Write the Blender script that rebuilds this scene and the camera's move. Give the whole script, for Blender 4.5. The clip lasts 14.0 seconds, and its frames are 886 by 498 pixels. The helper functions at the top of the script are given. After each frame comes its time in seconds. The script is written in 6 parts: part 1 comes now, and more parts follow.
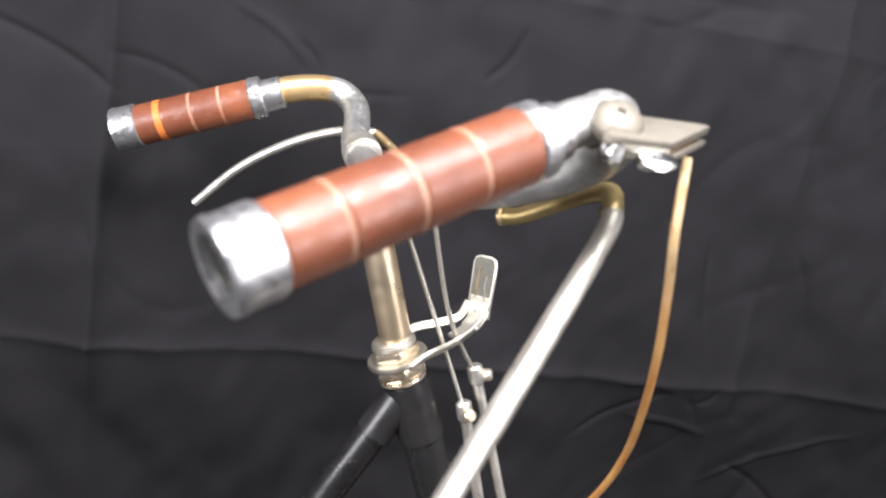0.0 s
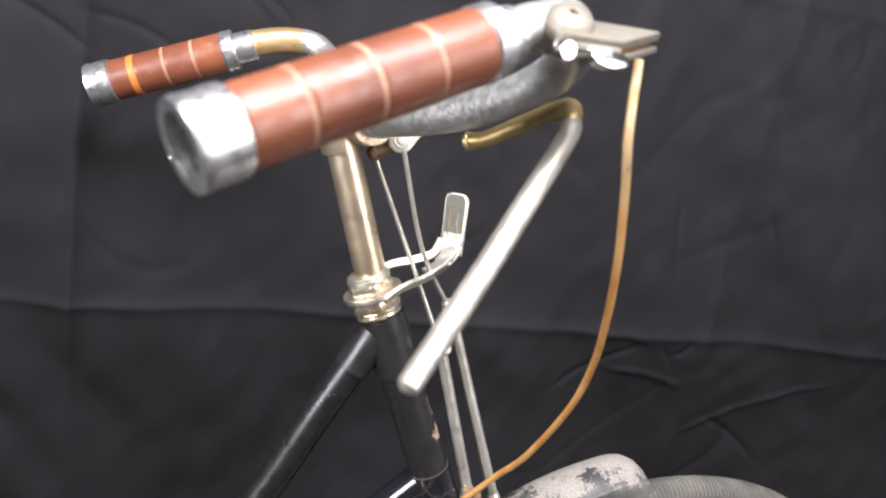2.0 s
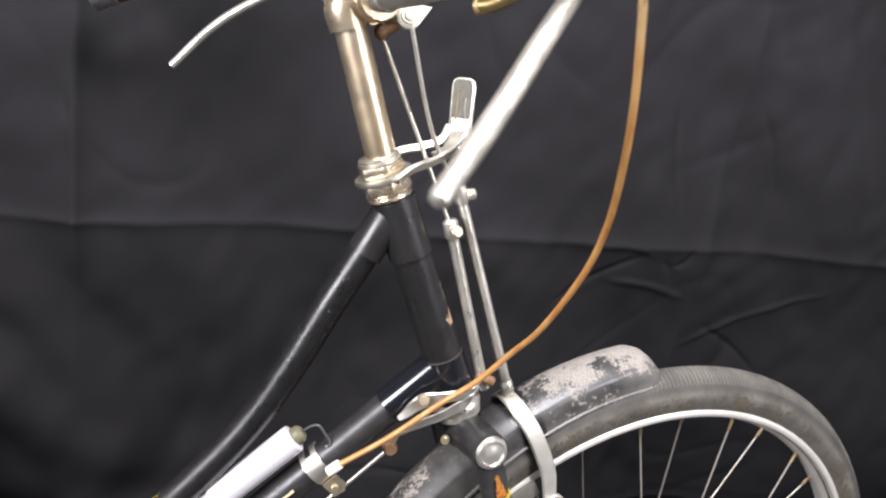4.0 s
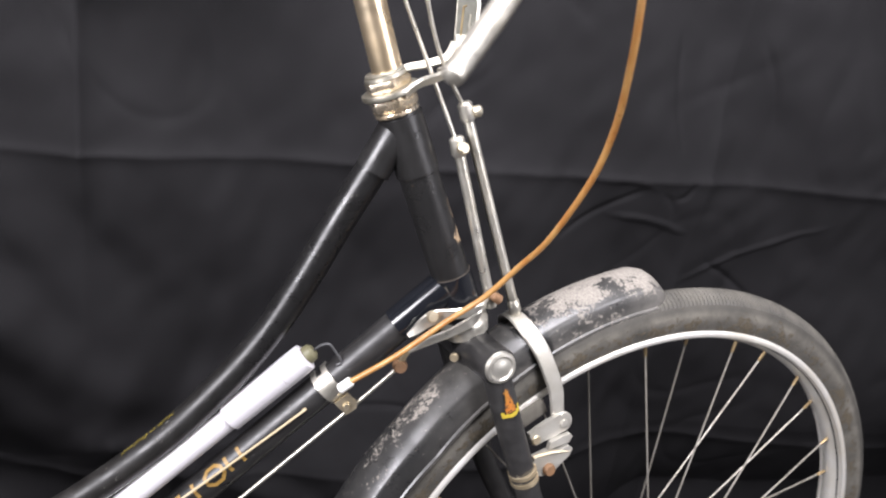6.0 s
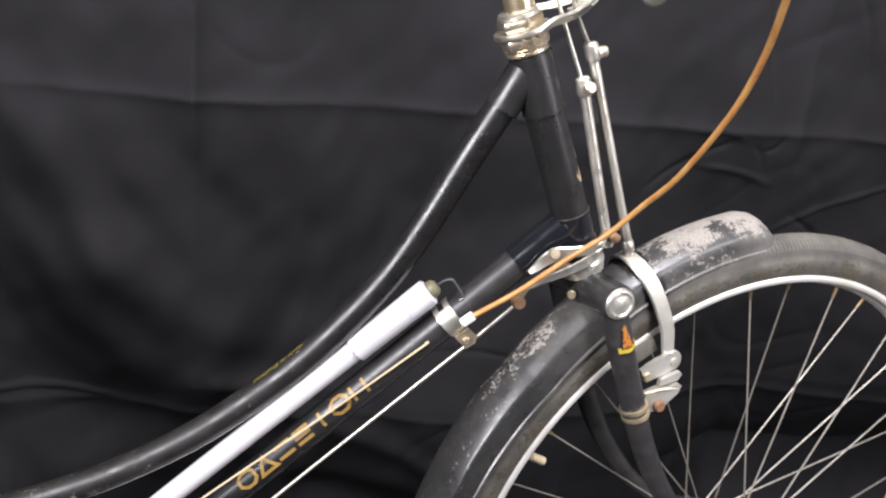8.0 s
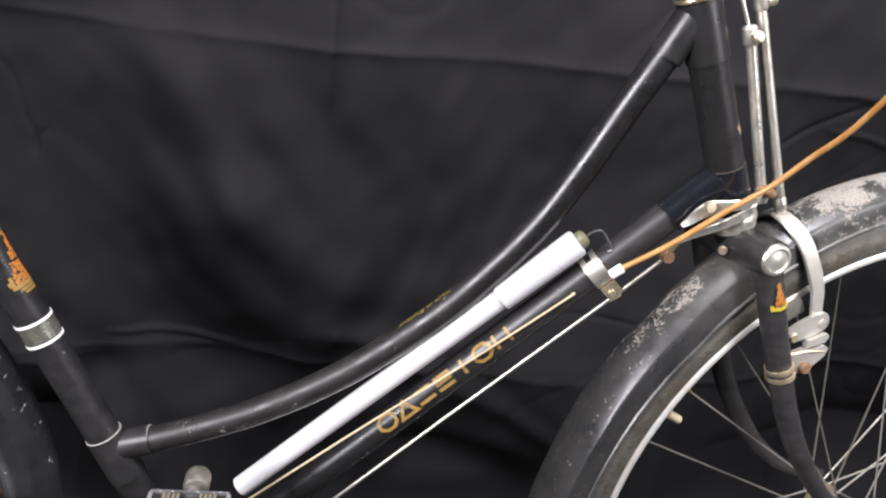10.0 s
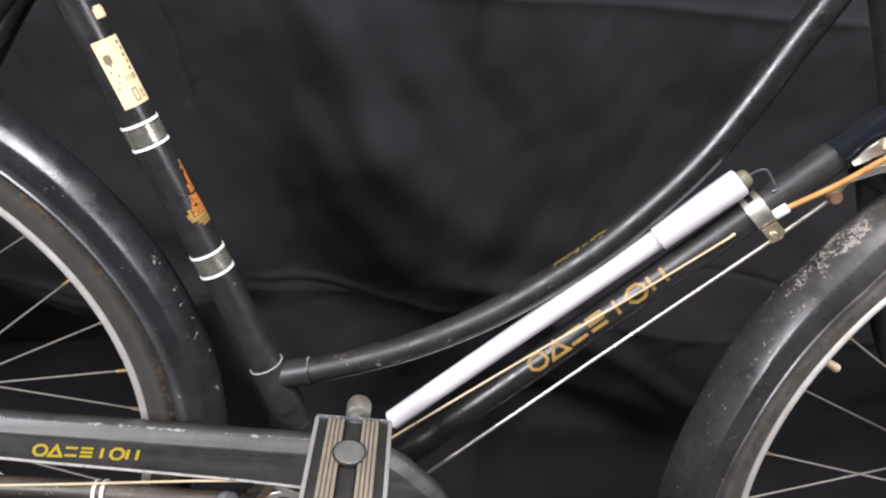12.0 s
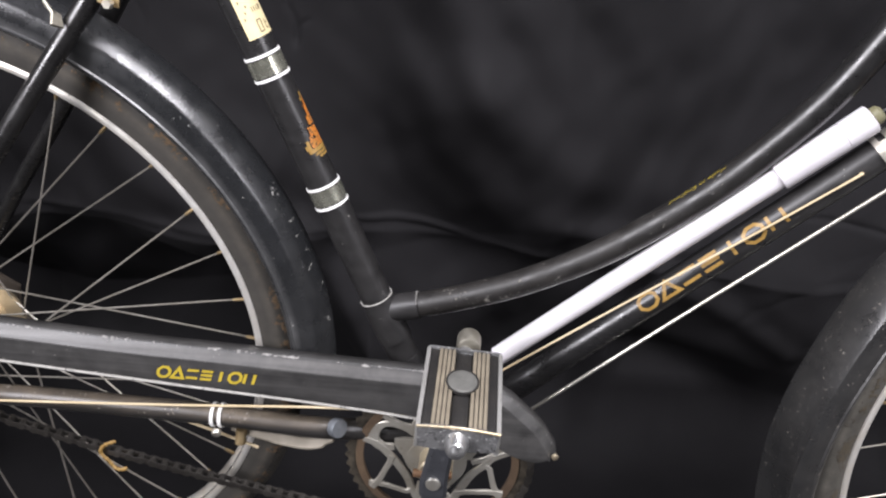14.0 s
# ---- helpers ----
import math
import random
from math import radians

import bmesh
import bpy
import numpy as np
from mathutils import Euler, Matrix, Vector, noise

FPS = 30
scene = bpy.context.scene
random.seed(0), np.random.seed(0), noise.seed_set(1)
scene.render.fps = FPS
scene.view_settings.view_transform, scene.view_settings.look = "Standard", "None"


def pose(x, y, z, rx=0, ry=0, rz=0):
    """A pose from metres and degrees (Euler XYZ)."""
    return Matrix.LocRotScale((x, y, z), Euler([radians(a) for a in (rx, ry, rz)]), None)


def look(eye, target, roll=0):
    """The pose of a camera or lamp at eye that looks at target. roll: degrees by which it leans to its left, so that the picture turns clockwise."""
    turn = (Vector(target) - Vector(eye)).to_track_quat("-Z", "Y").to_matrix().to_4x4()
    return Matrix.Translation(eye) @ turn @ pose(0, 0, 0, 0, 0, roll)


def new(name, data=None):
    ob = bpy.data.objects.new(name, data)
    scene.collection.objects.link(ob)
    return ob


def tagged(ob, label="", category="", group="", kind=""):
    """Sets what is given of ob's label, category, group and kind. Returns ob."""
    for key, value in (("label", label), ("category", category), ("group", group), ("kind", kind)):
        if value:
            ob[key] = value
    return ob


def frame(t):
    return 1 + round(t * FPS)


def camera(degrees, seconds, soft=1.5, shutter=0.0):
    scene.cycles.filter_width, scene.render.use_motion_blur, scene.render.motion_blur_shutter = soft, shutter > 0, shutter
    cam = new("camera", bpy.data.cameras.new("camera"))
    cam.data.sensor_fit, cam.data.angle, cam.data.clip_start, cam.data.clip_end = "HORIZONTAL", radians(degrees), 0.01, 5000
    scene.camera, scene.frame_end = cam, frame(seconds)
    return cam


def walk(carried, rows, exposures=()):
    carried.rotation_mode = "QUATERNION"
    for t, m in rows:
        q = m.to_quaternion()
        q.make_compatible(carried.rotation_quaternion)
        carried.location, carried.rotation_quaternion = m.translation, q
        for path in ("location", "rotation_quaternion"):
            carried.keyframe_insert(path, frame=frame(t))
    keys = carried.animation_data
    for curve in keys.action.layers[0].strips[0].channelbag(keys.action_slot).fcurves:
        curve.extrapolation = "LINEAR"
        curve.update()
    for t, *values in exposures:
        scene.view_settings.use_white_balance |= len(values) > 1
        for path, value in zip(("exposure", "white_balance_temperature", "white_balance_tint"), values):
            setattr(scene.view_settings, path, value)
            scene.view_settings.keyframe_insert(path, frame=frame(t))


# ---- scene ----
cam = camera(56.73, 14.0, soft=2.1)
cam.data.dof.use_dof, cam.data.dof.focus_distance, cam.data.dof.aperture_fstop = True, 0.71, 6.3
# seconds, eye x y z, yaw to the left, pitch up, roll
ROWS = [
    (0.0, -0.1690, -0.5810, 1.1377, -12.516, -14.757, 10.115),
    (0.5, -0.1633, -0.5902, 1.1258, -12.672, -14.880, 9.869),
    (1.0, -0.1642, -0.6013, 1.1201, -12.892, -14.878, 9.655),
    (1.5, -0.1614, -0.6073, 1.1101, -13.126, -14.768, 9.347),
    (2.0, -0.1569, -0.6117, 1.0975, -13.564, -14.821, 8.875),
    (2.5, -0.1570, -0.6168, 1.0836, -13.801, -14.904, 8.773),
    (3.0, -0.1586, -0.6234, 1.0677, -13.954, -15.080, 8.437),
    (3.5, -0.1659, -0.6283, 1.0473, -14.372, -15.932, 7.932),
    (6.0, -0.1780, -0.6498, 0.9888, -15.184, -18.899, 6.811),
    (6.5, -0.1881, -0.6546, 0.9828, -15.078, -19.602, 6.917),
    (7.0, -0.2059, -0.6591, 0.9657, -14.941, -20.314, 6.579),
    (7.5, -0.2305, -0.6616, 0.9596, -14.356, -21.283, 6.171),
    (8.0, -0.2605, -0.6611, 0.9621, -13.239, -21.345, 6.649),
    (10.5, -0.3590, -0.6583, 0.9178, -7.590, -23.891, 6.480),
    (11.0, -0.3770, -0.6627, 0.9100, -5.495, -24.416, 5.914),
    (11.5, -0.3919, -0.6688, 0.9014, -4.153, -24.979, 5.222),
    (12.0, -0.4020, -0.6753, 0.8931, -2.817, -25.499, 4.932),
    (12.5, -0.4103, -0.6768, 0.8852, -1.517, -26.277, 4.606),
    (13.0, -0.4180, -0.6802, 0.8756, -0.150, -27.209, 4.239),
    (13.5, -0.4277, -0.6862, 0.8706, 1.238, -28.239, 3.736),
    (14.0, -0.4366, -0.6880, 0.8723, 2.586, -28.736, 3.608),
]
walk(cam, [(t, pose(x, y, z, 0, 0, yaw) @ pose(0, 0, 0, 90 + pitch) @ pose(0, 0, 0, 0, 0, roll))
           for t, x, y, z, yaw, pitch, roll in ROWS])

# ---------------------------------------------------------------- light
world = bpy.data.worlds.new("room_air")
scene.world = world
world.use_nodes = True
world.node_tree.nodes["Background"].inputs[0].default_value = (0.9, 0.95, 1.0, 1)
world.node_tree.nodes["Background"].inputs[1].default_value = 0.02


def area_lamp(name, eye, target, sx, sy, watts, colour, spread=180):
    data = bpy.data.lights.new(name, "AREA")
    data.shape, data.size, data.size_y, data.energy, data.color = "RECTANGLE", sx, sy, watts, colour
    data.spread = radians(spread)
    ob = new(name, data)
    ob.matrix_world = look(eye, target)
    return ob


TINT = (0.960, 0.938, 1.0)
area_lamp("left_softbox", (-1.65, -1.2, 1.40), (-0.10, 0.0, 1.10), 0.65, 1.0, 36, TINT, 120)
area_lamp("right_softbox", (1.25, -1.3, 1.50), (0.0, 0.0, 1.05), 0.65, 1.0, 14, TINT, 120)
area_lamp("top_softbox", (0.05, -0.55, 2.0), (0.10, 0.2, 1.0), 0.9, 0.5, 60, TINT)
scene.view_settings.exposure = 0.0

# ---------------------------------------------------------------- materials
def material(name, colour, rough=0.5, metal=0.0, second=None, spot=None, scale=40.0, amount=0.5, soft=0.12,
             bump=0.0, bump_scale=300.0, rough_var=0.15, coat=0.0, sheen=0.0, spot2=None, scale2=220.0, amount2=0.3, random_tint=0.0, spec=0.5):
    """colour varies to `second` at a large scale; `spot` and `spot2` are patches (rust, dirt, chips) of two sizes."""
    m = bpy.data.materials.new(name)
    m.use_nodes = True
    nt = m.node_tree
    b = nt.nodes["Principled BSDF"]
    b.inputs["Roughness"].default_value = rough
    b.inputs["Metallic"].default_value = metal
    b.inputs["Coat Weight"].default_value = coat
    b.inputs["Coat Roughness"].default_value = 0.12
    b.inputs["Sheen Weight"].default_value = sheen
    b.inputs["Specular IOR Level"].default_value = spec
    pos = nt.nodes.new("ShaderNodeTexCoord").outputs["Object"]

    def field(sc, detail=5.0, lo=0.35, hi=0.65, dist=0.3):
        n = nt.nodes.new("ShaderNodeTexNoise")
        n.inputs["Scale"].default_value, n.inputs["Detail"].default_value = sc, detail
        n.inputs["Roughness"].default_value, n.inputs["Distortion"].default_value = 0.62, dist
        nt.links.new(pos, n.inputs["Vector"])
        r = nt.nodes.new("ShaderNodeMapRange")
        r.inputs["From Min"].default_value, r.inputs["From Max"].default_value = lo, hi
        nt.links.new(n.outputs["Fac"], r.inputs["Value"])
        return r.outputs["Result"]

    def mix(fac, a, c):
        x = nt.nodes.new("ShaderNodeMix")
        x.data_type = "RGBA"
        nt.links.new(fac, x.inputs["Factor"])
        for sock, v in ((x.inputs["A"], a), (x.inputs["B"], c)):
            if isinstance(v, tuple):
                sock.default_value = (*v, 1)
            else:
                nt.links.new(v, sock)
        return x.outputs["Result"]

    base = mix(field(scale * 0.25, 4, 0.3, 0.7), colour, second or tuple(0.78 * c for c in colour))
    rough_out = nt.nodes.new("ShaderNodeMapRange")
    rough_out.inputs["To Min"].default_value = max(0.02, rough - rough_var * 0.4)
    rough_out.inputs["To Max"].default_value = min(1.0, rough + rough_var)
    nt.links.new(field(scale * 1.3, 6, 0.3, 0.75), rough_out.inputs["Value"])
    rough_sock = rough_out.outputs["Result"]
    for sp, sc, am in ((spot, scale, amount), (spot2, scale2, amount2)):
        if sp:
            edge = 0.72 - 0.34 * am
            f = field(sc, 8, edge, edge + soft)
            base = mix(f, base, sp)
            k = nt.nodes.new("ShaderNodeMapRange")
            k.inputs["To Min"].default_value, k.inputs["To Max"].default_value = 0.0, 0.45
            nt.links.new(f, k.inputs["Value"])
            add = nt.nodes.new("ShaderNodeMath")
            add.operation, add.use_clamp = "ADD", True
            nt.links.new(rough_sock, add.inputs[0])
            nt.links.new(k.outputs["Result"], add.inputs[1])
            rough_sock = add.outputs[0]
            if metal > 0.3:
                k2 = nt.nodes.new("ShaderNodeMapRange")
                k2.inputs["To Min"].default_value, k2.inputs["To Max"].default_value = metal, 0.05
                nt.links.new(f, k2.inputs["Value"])
                nt.links.new(k2.outputs["Result"], b.inputs["Metallic"])
    if random_tint:
        info = nt.nodes.new("ShaderNodeObjectInfo")
        hue = nt.nodes.new("ShaderNodeHueSaturation")
        k = nt.nodes.new("ShaderNodeMapRange")
        k.inputs["To Min"].default_value, k.inputs["To Max"].default_value = 1 - random_tint, 1 + random_tint
        nt.links.new(info.outputs["Random"], k.inputs["Value"])
        nt.links.new(k.outputs["Result"], hue.inputs["Value"])
        nt.links.new(base, hue.inputs["Color"])
        base = hue.outputs["Color"]
    nt.links.new(base, b.inputs["Base Color"])
    nt.links.new(rough_sock, b.inputs["Roughness"])
    if bump:
        n = nt.nodes.new("ShaderNodeTexNoise")
        n.inputs["Scale"].default_value, n.inputs["Detail"].default_value = bump_scale, 6
        nt.links.new(pos, n.inputs["Vector"])
        bp = nt.nodes.new("ShaderNodeBump")
        bp.inputs["Strength"].default_value, bp.inputs["Distance"].default_value = min(1, bump), 0.001
        nt.links.new(n.outputs["Fac"], bp.inputs["Height"])
        nt.links.new(bp.outputs["Normal"], b.inputs["Normal"])
    return m


M = {
    "enamel": material("black_enamel", (0.0076, 0.0074, 0.0075), 0.25, 0, (0.012, 0.0115, 0.0112), (0.05, 0.046, 0.04), 34, 0.14, 0.2,
                       0.15, 500, 0.24, 0.15, spot2=(0.17, 0.16, 0.145), scale2=210, amount2=0.08),
    "enamel_new": material("black_enamel_glossy", (0.006, 0.0066, 0.0085), 0.14, 0, (0.010, 0.011, 0.014), None, 30, 0.2, bump=0.12, bump_scale=140, rough_var=0.12, coat=0.5),
    "enamel_dull": material("black_enamel_dusty", (0.03, 0.028, 0.026), 0.45, 0, (0.085, 0.066, 0.047), (0.15, 0.125, 0.098), 26, 0.34, 0.3,
                            0.25, 420, 0.2, 0.1, spot2=(0.24, 0.22, 0.19), scale2=200, amount2=0.14),
    "stem": material("brown_stained_nickel", (0.74, 0.66, 0.53), 0.28, 0.9, (0.64, 0.48, 0.28), (0.50, 0.34, 0.16), 22, 0.30, 0.3, 0.12, 500, 0.2,
                     spot2=(0.30, 0.17, 0.07), scale2=620, amount2=0.06),
    "tongue": material("tarnished_olive_nickel", (0.10, 0.098, 0.08), 0.5, 0.4, (0.065, 0.064, 0.05), (0.22, 0.215, 0.18), 150, 0.25, 0.2, 0.25, 500, 0.2),
    "lamp_nickel": material("dull_grey_nickel", (0.5, 0.48, 0.42), 0.42, 0.9, (0.38, 0.35, 0.28), (0.3, 0.25, 0.17), 120, 0.25, 0.2, 0.2, 500, 0.2),
    "lever_brown": material("tarnished_lever_nickel", (0.5, 0.4, 0.24), 0.38, 0.8, (0.3, 0.2, 0.09), (0.66, 0.6, 0.47), 90, 0.25, 0.25, 0.2, 500, 0.25,
                            spot2=(0.18, 0.12, 0.06), scale2=330, amount2=0.28),
    "chrome": material("chrome_plate", (0.8, 0.8, 0.79), 0.13, 1, (0.66, 0.65, 0.63), (0.2, 0.15, 0.09), 90, 0.12, 0.1, 0.1, 600, 0.2,
                       spot2=(0.3, 0.26, 0.2), scale2=420, amount2=0.16),
    "nickel": material("worn_nickel_plate", (0.72, 0.66, 0.53), 0.36, 0.85, (0.6, 0.47, 0.28), (0.34, 0.22, 0.1), 36, 0.22, 0.2, 0.12, 500, 0.25,
                       spot2=(0.2, 0.12, 0.05), scale2=320, amount2=0.2),
    "nickel_clean": material("dull_nickel_plate", (0.7, 0.68, 0.62), 0.33, 0.85, (0.58, 0.54, 0.45), (0.34, 0.27, 0.17), 60, 0.2, 0.15, 0.12, 500, 0.22),
    "pitted": material("pitted_grey_chrome", (0.50, 0.50, 0.475), 0.38, 0.85, (0.36, 0.355, 0.33), (0.13, 0.13, 0.125), 170, 0.36, 0.22, 0.5, 420, 0.25,
                       spot2=(0.46, 0.38, 0.23), scale2=46, amount2=0.24),
    "stirrup": material("dull_cream_nickel", (0.50, 0.485, 0.445), 0.44, 0.6, (0.41, 0.385, 0.33), (0.36, 0.31, 0.23), 70, 0.2, 0.2, 0.2, 420, 0.2),
    "block_rubber": material("dusty_brake_rubber", (0.15, 0.14, 0.115), 0.8, 0, (0.10, 0.09, 0.075), None, 120, bump=0.3, bump_scale=400),
    "lever_olive": material("olive_brown_lever", (0.36, 0.28, 0.13), 0.36, 0.75, (0.24, 0.17, 0.06), (0.12, 0.085, 0.035), 60, 0.3, 0.25, 0.2, 500, 0.2),
    "amber_stain": material("amber_stained_nickel", (0.52, 0.40, 0.22), 0.34, 0.75, (0.42, 0.23, 0.07), (0.30, 0.14, 0.04), 45, 0.35, 0.25, 0.2, 400, 0.2),
    "trigger_tan": material("dull_tan_trigger_plate", (0.235, 0.215, 0.175), 0.5, 0.45, (0.17, 0.152, 0.118), (0.17, 0.14, 0.10), 90, 0.25, 0.2, 0.2, 400, 0.2),
    "rusty": material("rusty_steel", (0.25, 0.135, 0.065), 0.65, 0.25, (0.14, 0.08, 0.045), (0.45, 0.4, 0.32), 110, 0.28, 0.2, 0.4, 700),
    "alloy": material("pitted_alloy", (0.62, 0.62, 0.615), 0.3, 0.92, (0.48, 0.48, 0.475), (0.25, 0.245, 0.23), 150, 0.22, 0.2, 0.3, 420, 0.2),
    "alloy_dark": material("stamped_dark_disc", (0.03, 0.03, 0.029), 0.6, 0, (0.018, 0.018, 0.017), (0.1, 0.1, 0.095), 130, 0.25, 0.3, bump=0.3, bump_scale=260, spec=0.1),
    "leather": material("brown_leather", (0.2, 0.066, 0.031), 0.34, 0, (0.105, 0.031, 0.016), (0.07, 0.024, 0.014), 60, 0.4, 0.3, 0.35, 420, 0.2, 0.0,
                        spot2=(0.36, 0.20, 0.13), scale2=60, amount2=0.34),
    "leather_edge": material("worn_leather_edge", (0.33, 0.18, 0.115), 0.45, 0, (0.24, 0.10, 0.055), (0.45, 0.3, 0.2), 150, 0.25, 0.2, bump=0.25, bump_scale=500),
    "leather_orange": material("orange_leather_edge", (0.62, 0.19, 0.035), 0.4, 0, (0.45, 0.12, 0.03), None, 60, bump=0.2, bump_scale=500),
    "cream": material("cream_cable", (0.55, 0.46, 0.31), 0.45, 0, (0.4, 0.31, 0.18), None, 60, bump=0.1),
    "wire": material("steel_wire", (0.4, 0.38, 0.345), 0.4, 0.6, (0.28, 0.255, 0.21), (0.25, 0.16, 0.08), 60, 0.2, 0.2, random_tint=0.15),
    "pump": material("white_plastic", (0.56, 0.545, 0.56), 0.4, 0, (0.49, 0.47, 0.49), (0.4, 0.37, 0.38), 40, 0.16, 0.2, 0.05, 300, 0.12, 0.1),
    "olive": material("olive_plastic", (0.15, 0.14, 0.08), 0.45, bump=0.1),
    "rim": material("westwood_rim_steel", (0.84, 0.825, 0.79), 0.33, 0.68, (0.73, 0.68, 0.58), (0.42, 0.34, 0.22), 70, 0.22, 0.2, 0.15, 400, 0.2),
    "rim_front": material("dull_rim_steel", (0.84, 0.825, 0.79), 0.38, 0.55, (0.73, 0.68, 0.58), (0.42, 0.34, 0.22), 70, 0.22, 0.2, 0.15, 400, 0.2),
    "pale_scuff": material("pale_scuffed_paint", (0.4, 0.39, 0.36), 0.6, 0, (0.28, 0.27, 0.25), (0.05, 0.05, 0.05), 200, 0.45, 0.1, 0.4, 400),
    "gold": material("gold_transfer", (0.3, 0.185, 0.05), 0.4, 0, (0.23, 0.135, 0.035), (0.03, 0.027, 0.02), 330, 0.4, 0.12),
    "yellow": material("yellow_transfer", (0.5, 0.38, 0.045), 0.4, 0, (0.42, 0.31, 0.03), (0.06, 0.055, 0.03), 300, 0.15, 0.1),
    "orange": material("orange_transfer", (0.45, 0.13, 0.016), 0.45, 0, (0.3, 0.15, 0.03), (0.025, 0.018, 0.013), 420, 0.62, 0.1),
    "script_gold": material("faded_gold_script", (0.27, 0.215, 0.03), 0.45, 0, (0.2, 0.15, 0.02), (0.03, 0.027, 0.015), 500, 0.45, 0.1),
    "white_tape": material("white_tape", (0.82, 0.82, 0.8), 0.4, 0, (0.74, 0.73, 0.7), None, 80),
    "mirror_tape": material("silver_reflective_tape", (0.5, 0.5, 0.42), 0.22, 0.85, (0.34, 0.34, 0.27), (0.75, 0.75, 0.7), 120, 0.15, 0.1, 0.1, 300),
    "sticker": material("yellowed_paper_sticker", (0.58, 0.48, 0.26), 0.55, 0, (0.64, 0.56, 0.36), (0.5, 0.36, 0.15), 60, 0.2, 0.2),
    "ink": material("faded_ink", (0.2, 0.15, 0.08), 0.6, 0, (0.1, 0.08, 0.05)),
    "pedal_rubber": material("black_pedal_rubber", (0.014, 0.0135, 0.013), 0.42, 0, (0.022, 0.02, 0.018), (0.16, 0.15, 0.13), 200, 0.16, 0.1, 0.3, 500),
    "pedal_rib": material("tan_dusty_rubber_rib", (0.185, 0.158, 0.115), 0.8, 0, (0.125, 0.105, 0.075), None, 130, bump=0.3, bump_scale=600),
    "pedal_steel": material("pitted_pedal_steel", (0.20, 0.20, 0.20), 0.45, 0.5, (0.11, 0.11, 0.11), (0.025, 0.025, 0.024), 210, 0.5, 0.12, 0.6, 420,
                            spot2=(0.50, 0.50, 0.49), scale2=330, amount2=0.42),
    "pedal_plate": material("worn_grey_pedal_plate", (0.34, 0.335, 0.32), 0.45, 0.4, (0.25, 0.245, 0.23), (0.06, 0.058, 0.055), 120, 0.25, 0.15, 0.3, 420),
    "crank_plate": material("dark_reflecting_plate", (0.20, 0.21, 0.235), 0.30, 0.8, (0.15, 0.155, 0.17), (0.08, 0.075, 0.07), 80, 0.25, 0.2, 0.15, 400),
    "race": material("rusted_chrome", (0.78, 0.76, 0.72), 0.22, 0.9, (0.62, 0.45, 0.22), (0.42, 0.22, 0.07), 45, 0.42, 0.3, 0.2, 300),
    "ring_teeth": material("oily_worn_teeth", (0.17, 0.145, 0.11), 0.32, 0.6, (0.03, 0.028, 0.025), (0.3, 0.28, 0.24), 200, 0.16, 0.1, 0.2, 400),
    "badge": material("grey_badge", (0.175, 0.172, 0.158), 0.5, 0.3, (0.1, 0.1, 0.092), None, 160, bump=0.4, bump_scale=500),
    "tan_plate": material("dull_tan_steel", (0.28, 0.255, 0.21), 0.55, 0.2, (0.2, 0.175, 0.135), (0.42, 0.4, 0.35), 90, 0.25, 0.3, 0.2, 400),
    "pale_blue": material("bluish_bare_steel", (0.22, 0.23, 0.245), 0.36, 0.5, (0.14, 0.16, 0.18), (0.08, 0.08, 0.09), 120, 0.3, 0.2, 0.2, 400),
    "chain": material("oily_chain_steel", (0.075, 0.070, 0.064), 0.38, 0.6, (0.045, 0.040, 0.035), (0.20, 0.17, 0.13), 220, 0.22, random_tint=0.35),
    "ring_steel": material("tarnished_chainring_plate", (0.40, 0.385, 0.345), 0.42, 0.5, (0.29, 0.265, 0.215), (0.12, 0.095, 0.065), 80, 0.34, 0.2, 0.3, 400),
    "ring_rust": material("rusty_chainring_rim", (0.16, 0.11, 0.07), 0.55, 0.4, (0.09, 0.062, 0.042), (0.38, 0.33, 0.26), 110, 0.26, 0.15, 0.3, 500),
    "black_hook": material("dark_steel_wire", (0.16, 0.16, 0.165), 0.3, 0.7),
    "wall_paint": material("grey_wall_paint", (0.34, 0.34, 0.34), 0.8, bump=0.1, bump_scale=120),
    "floor_paint": material("grey_floor_boards", (0.12, 0.115, 0.11), 0.6, bump=0.1, bump_scale=90),
    "ceiling_paint": material("grey_ceiling_paint", (0.4, 0.4, 0.4), 0.85, bump=0.05),
    "cloth": material("black_cotton_cloth", (0.0098, 0.0092, 0.0102), 0.8, 0, (0.0068, 0.0064, 0.0071), None, 9, bump=0.35, bump_scale=900, rough_var=0.1, spec=0.2),
}


